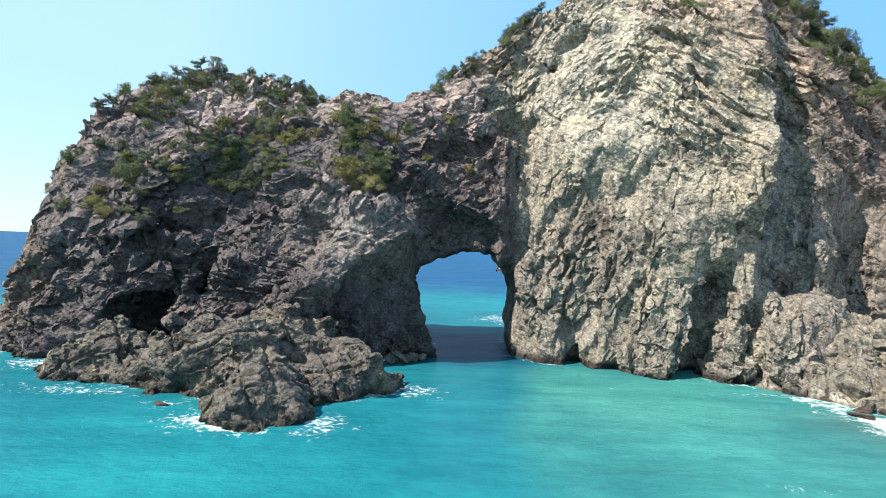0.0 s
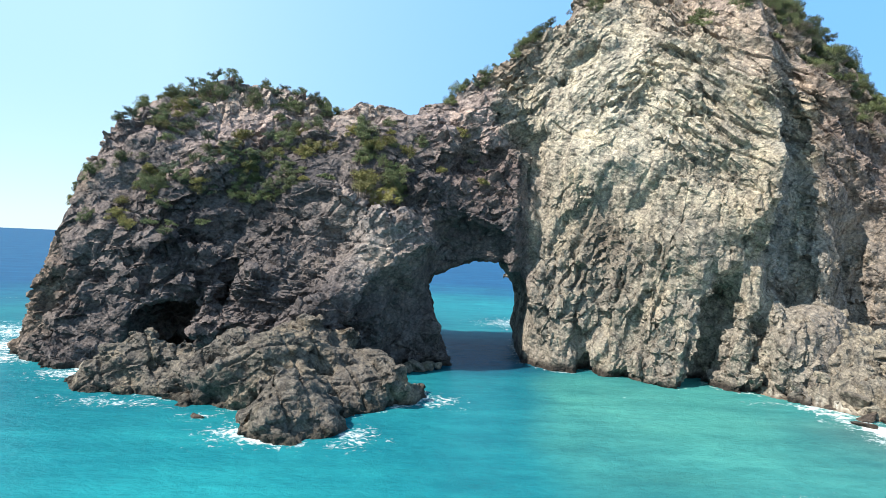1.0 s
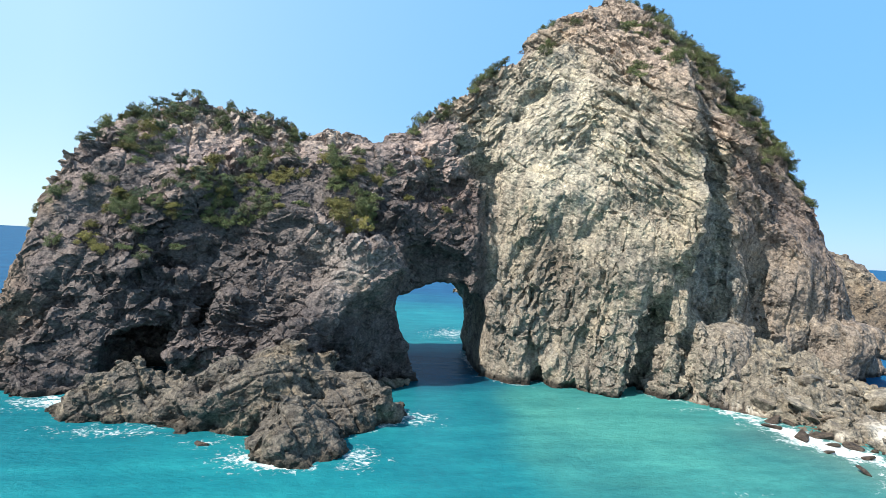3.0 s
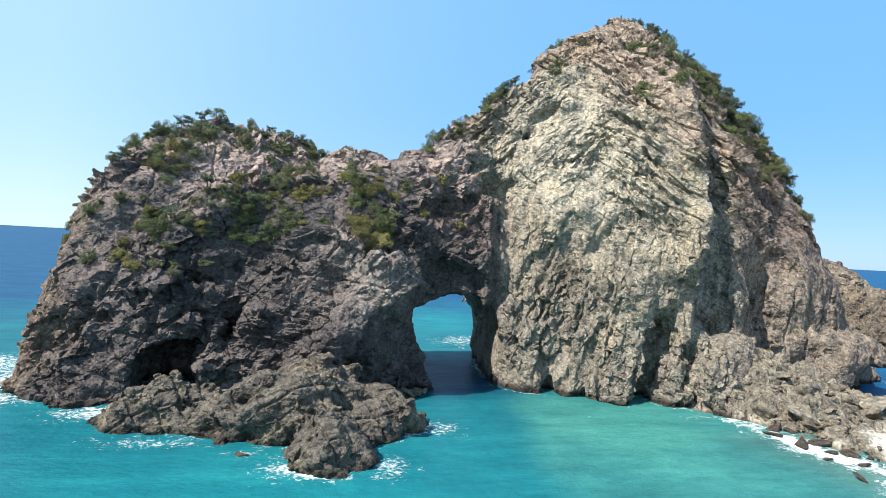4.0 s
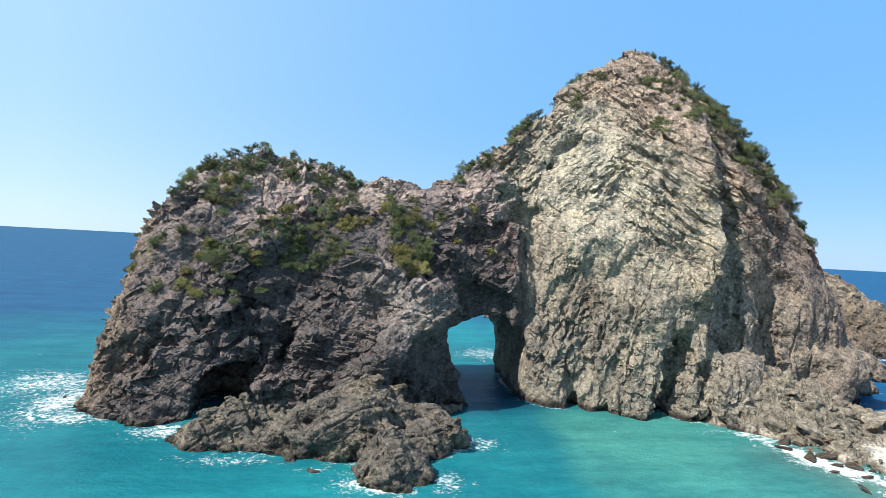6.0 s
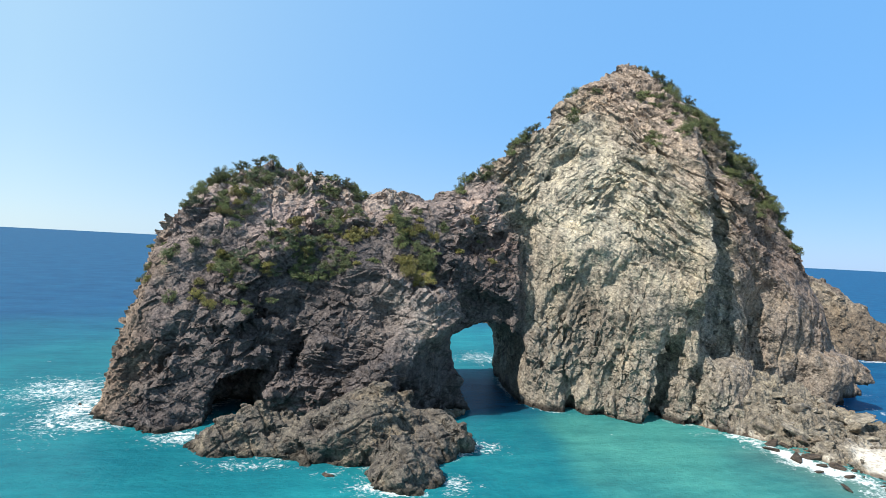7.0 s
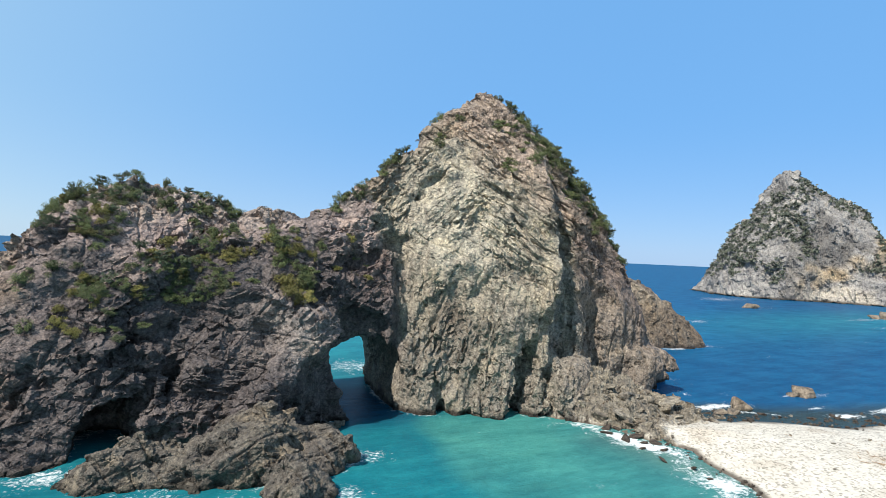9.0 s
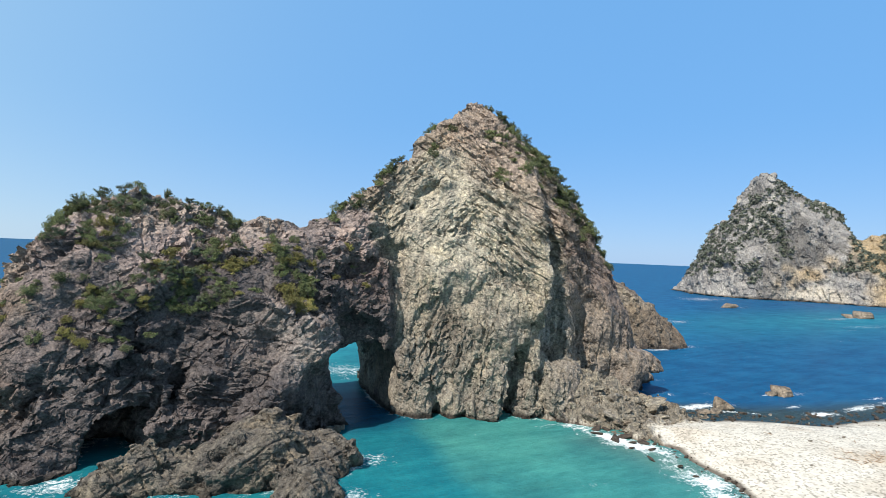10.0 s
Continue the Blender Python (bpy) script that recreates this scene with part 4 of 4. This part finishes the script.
BARK = Nodes("bark")
BARK.colour(BARK.ramp(BARK.noise(9, 4), [(0.3, (0.07, 0.055, 0.045)), (0.7, (0.16, 0.13, 0.11))])).rough(0.9)
BARK = BARK.mat
# far leaves lightened for the haze of distance, put into their colour
SCRUB = leaf_material("far_scrub_leaves", (0.058, 0.073, 0.055), (0.13, 0.14, 0.1))
PINE = leaf_material("pine_needles", (0.042, 0.072, 0.036), (0.105, 0.135, 0.068))
GREEN = leaf_material("shrub_leaves", (0.07, 0.10, 0.036), (0.18, 0.2, 0.072))
OLIVE = leaf_material("yellowed_leaves", (0.13, 0.13, 0.03), (0.26, 0.22, 0.06))
DRY = leaf_material("dry_twigs", (0.10, 0.085, 0.06), (0.15, 0.13, 0.085))


def stick(bm, a, b, r0, r1, sides=5):
    a, b = Vector(a), Vector(b)
    turn = (b - a).to_track_quat("Z", "Y").to_matrix().to_4x4()
    m = Matrix.Translation((a + b) / 2) @ turn
    bmesh.ops.create_cone(bm, cap_ends=True, segments=sides, radius1=r0, radius2=r1, depth=(b - a).length, matrix=m)


def plant(name, kind, seed, leaf, label):
    """A shrub or small pine: stem with limbs, and a crown of many small leaves."""
    r = random.Random(seed)
    root = new(name)
    bm = bmesh.new()
    tips = []
    if kind == "pine":
        height, bend = 1.0, Vector((r.uniform(-0.3, 0.3), r.uniform(-0.3, 0.3), 0))
        knots = [Vector((0, 0, -0.3)), bend * 0.3 + Vector((0, 0, 0.35)), bend + Vector((0, 0, 0.8))]
        for a, b, r0, r1 in ((knots[0], knots[1], 0.07, 0.05), (knots[1], knots[2], 0.05, 0.025)):
            stick(bm, a, b, r0, r1)
        for k in range(13):
            s = r.uniform(0.1, 1)
            base = knots[1].lerp(knots[2], s)
            ang = k * 2.4 + r.uniform(-0.3, 0.3)
            out = r.uniform(0.25, 0.55)
            tip = base + Vector((math.cos(ang) * out, math.sin(ang) * out, r.uniform(0.0, 0.35)))
            stick(bm, base, tip, 0.022, 0.008, 4)
            tips.append((tip, r.uniform(0.13, 0.22), r.uniform(0.1, 0.18)))
            tips.append((base.lerp(tip, 0.6), 0.15, 0.1))
        tips.append((knots[2] + Vector((0, 0, 0.12)), 0.33, 0.16))
        each, size = 76, 0.038
    else:
        n = 15 if kind == "shrub" else 10
        tall = 0.75 if kind == "shrub" else 0.28
        for k in range(n):
            ang = k * 2.4 + r.uniform(-0.4, 0.4)
            out = r.uniform(0.15, 0.75)
            tip = Vector((math.cos(ang) * out, math.sin(ang) * out, tall * r.uniform(0.15, 1.3) * (1.15 - 0.7 * out)))
            stick(bm, (0, 0, -0.35), tip, 0.035, 0.01, 4)
            tips.append((tip, r.uniform(0.2, 0.34), r.uniform(0.18, 0.3) if kind == "shrub" else 0.15))
        each, size = (170, 0.045) if kind != "dry" else (110, 0.036)
    part("stem", bm, BARK, root)
    g = np.random.RandomState(seed)
    c = np.repeat(np.array([tuple(t[0]) for t in tips]), each, 0)
    wide, tall = (np.repeat([t[k] for t in tips], each) for k in (1, 2))
    d = g.normal(0, 1, c.shape)
    d *= (g.rand(len(c)) ** 0.4 / np.linalg.norm(d, axis=1))[:, None]
    p = c + d * np.stack([wide, wide, tall], 1)
    n = g.normal(0, 1, c.shape) + np.array((0, 0, 0.5))
    n /= np.linalg.norm(n, axis=1)[:, None]
    t = np.cross(n, g.normal(0, 1, c.shape))
    t /= np.linalg.norm(t, axis=1)[:, None]
    b = np.cross(n, t)
    w = (size * g.uniform(0.6, 1.3, len(c)))[:, None]
    cv = np.stack([p - t * w, p + b * w * 0.45 + n * w * 0.2, p + t * w, p - b * w * 0.45 + n * w * 0.2], 1).reshape(-1, 3)
    me = bpy.data.meshes.new("crown")
    me.from_pydata(cv.tolist(), [], np.arange(len(cv)).reshape(-1, 4).tolist())
    me.materials.append(leaf)
    crown = new("crown", me)
    crown.parent = root
    return tagged(root, label, {"pine": "tree", "low": "creeper"}.get(kind, "shrub"))


PLANTS = {"pine": [plant("pine_tree", "pine", i, PINE, "small wind-bent dark green pine on the rock") for i in (1, 2, 3)],
          "shrub": [plant("shrub", "shrub", i, GREEN, "dense green shrub rooted on the rock") for i in (4, 5, 6)],
          "olive": [plant("shrub", "shrub", i, OLIVE, "yellow-green leafy shrub on the cliff") for i in (7, 8)],
          "low": [plant("creeping_plant", "low", i, GREEN, "low creeping green plant hugging the rock") for i in (9, 10)],
          "dry": [plant("dry_shrub", "dry", i, DRY, "dry brown-grey bush on the rock") for i in (11, 12)]}

inorm = normals(iv, jf)
inorm = np.nan_to_num(inorm)
seen_side = (inorm[:, 1] < 0.35) & (iv[:, 2] > 10)


def grow(count, inside, kinds, low, high, space, group, up=-0.2):
    """Plants on the island where `inside` holds, no nearer to each other than `space`."""
    ok = np.flatnonzero(seen_side & inside(*iv.T) & (inorm[:, 2] > up))
    r = random.Random(count * 7 + len(ok))
    taken = []
    for _ in range(count * 30):
        if len(taken) >= count or not len(ok):
            break
        i = ok[r.randrange(len(ok))]
        p = Vector(iv[i])
        if any((p - q).length < space for q in taken):
            continue
        taken.append(p)
        size = r.uniform(low, high)
        n = Vector(inorm[i])
        lean = Vector((n.x * 0.5, n.y * 0.5, 1)).to_track_quat("Z", "Y").to_matrix().to_4x4()
        proto = r.choice(PLANTS[r.choice(kinds)])
        m = Matrix.Translation(p - n * 0.1 * size) @ lean @ pose(0, 0, 0, 0, 0, r.uniform(0, 360)) @ Matrix.Diagonal((size, size, size * r.uniform(0.8, 1.1), 1))
        ob = copy_thing(proto, Matrix())
        ob.matrix_basis = m
        tagged(ob, group=group)


clump = cloud(iv, 5.5, 91, 2)


def ridge_z(x):
    return np.interp(x, RX, RZ)


H = "plants on the dark hump"
grow(36, lambda x, y, z: (x > -40) & (x < -15) & (z > ridge_z(x) - 2.2), ["pine", "shrub", "pine", "shrub"], 1.1, 1.8, 0.8, H)
grow(135, lambda x, y, z: (x > -43) & (x < -17) & (z > 17) & (clump + 0.05 * (z - 24) > -0.12) & (z < ridge_z(x) - 1.5), ["pine", "shrub", "low", "olive", "shrub"], 0.8, 1.7, 0.8, H)
grow(30, lambda x, y, z: (x > -44) & (x < -22) & (z > 14.5 - 0.1 * (x + 47)) & (z < 21), ["shrub", "olive", "low"], 0.8, 1.5, 1.2, H)
grow(36, lambda x, y, z: (x > -22) & (x < 4) & (z > 19.5) & (z < 27), ["low", "shrub", "olive", "dry"], 0.7, 1.4, 1.1, H)
grow(16, lambda x, y, z: (x > -11.5) & (x < -6.0) & (z > 17) & (z < 24.5), ["olive", "shrub"], 1.3, 2.1, 0.8, H)
grow(9, lambda x, y, z: (x > -16) & (x < -2) & (z > ridge_z(x) - 1.0), ["low", "dry"], 0.5, 0.9, 1.2, H, 0.1)
P = "plants on the peak"
grow(14, lambda x, y, z: (x > -2) & (x < 4.5) & (z > ridge_z(x) - 2.5), ["shrub", "pine"], 0.8, 1.5, 0.8, P)
grow(9, lambda x, y, z: (x > 6) & (x < 11) & (z > ridge_z(x) - 1.5), ["shrub", "pine", "dry"], 1.0, 1.6, 0.8, P)
grow(12, lambda x, y, z: (x > 13) & (x < 24) & (z > ridge_z(x) - 4.5), ["dry", "shrub"], 1.0, 1.8, 1.2, P)
grow(165, lambda x, y, z: (x > 32.5) & (x < 54) & (z > ridge_z(x) - 8.5), ["shrub", "low", "low", "shrub", "pine"], 1.1, 2.0, 0.8, P)
grow(72, lambda x, y, z: (x > 24) & (x < 46) & (z < ridge_z(x) - 5) & (z > ridge_z(x) - 15), ["dry", "dry", "low", "shrub"], 1.1, 2.2, 1.2, P)
for group in PLANTS.values():
    for ob in group:
        for o in (*ob.children_recursive, ob):
            bpy.data.objects.remove(o)


def driftwood(seed):
    r = random.Random(seed)
    bm = bmesh.new()
    a = Vector((-0.5, 0, 0))
    for k in range(4):
        b = a + Vector((0.27, r.uniform(-0.07, 0.07), r.uniform(-0.02, 0.04)))
        stick(bm, a, b, 0.045 - 0.007 * k, 0.038 - 0.007 * k, 6)
        a = b
    me = bpy.data.meshes.new("driftwood")
    bm.to_mesh(me)
    bm.free()
    me.materials.append(DRIFT)
    return me


DRIFT = Nodes("driftwood")
DRIFT.colour(DRIFT.ramp(DRIFT.noise(6, 4), [(0.3, (0.2, 0.13, 0.075)), (0.7, (0.36, 0.26, 0.17))])).rough(0.9)
DRIFT = DRIFT.mat
logs = [driftwood(i) for i in range(3)]
for k in range(46):
    x, y = 55 + rng.gauss(0, 3.0), 17.5 + rng.gauss(0, 2.0)
    if k > 36:
        x, y = rng.uniform(42, 70), rng.uniform(16, 32)
    ob = new("driftwood", rng.choice(logs))
    size = rng.uniform(0.4, 1.4)
    z = float(shore_height(np.array([x]), np.array([y]))[0]) + 0.05
    ob.matrix_world = pose(x, y, z, 0, rng.uniform(-6, 6), rng.uniform(0, 180)) @ Matrix.Diagonal((size, size, size, 1))
    tagged(ob, "bleached brown driftwood branch on the pebble beach", "driftwood", "driftwood")


def far_scrub():
    """Scrub on the headland's shoulders, as clumps of leaves."""
    n = normals(hw, hf)
    u, d, z = hv.T
    w = cloud(hv, 20, 75, 3)
    zr = np.interp(u, [-61, -49, -39, -23, -8, 0, 12, 30, 48, 57, 71, 150], [8, 36, 55, 71, 91, 101, 94, 86, 77, 62, 54, 56])
    shoulder = (u > 5) & (u < 62) & (zr - z < 19 + 22 * w)
    west = (u < 6) & (z > zr * (0.55 - 0.5 * w)) & (zr - z > 5 * (u > -10))
    gully = np.abs(u - 44 - 0.45 * (z - 30)) < 8 + 8 * w
    patch = (u > 60) & (w > 0.3)
    ok = np.flatnonzero((n[:, 0] * 0.491 + n[:, 1] * 0.871 < 0.45) & (z > 9) & (shoulder | west | (gully & (z > 24)) | patch))
    r = np.random.RandomState(4)
    at = hw[r.choice(ok, 3600)]
    cv, cf = [], []
    for c in at:
        size = r.uniform(0.8, 2.0)
        k = 26
        p = c + r.normal(0, 0.5, (k, 3)) * size * np.array((1, 1, 0.55)) + np.array((0, 0, 0.15 * size))
        t, b = r.normal(0, 0.26, (2, k, 3)) * size
        i = len(cv) * 4 * k
        cv.append(np.stack([p - t, p + b, p + t, p - b], 1).reshape(-1, 3))
        cf.append(i + np.arange(4 * k).reshape(-1, 4))
    ob = solid("scrub", np.concatenate(cv), np.concatenate(cf), SCRUB)
    tagged(ob, "dark green scrub covering the distant headland", "scrub", kind="stuff")


far_scrub()
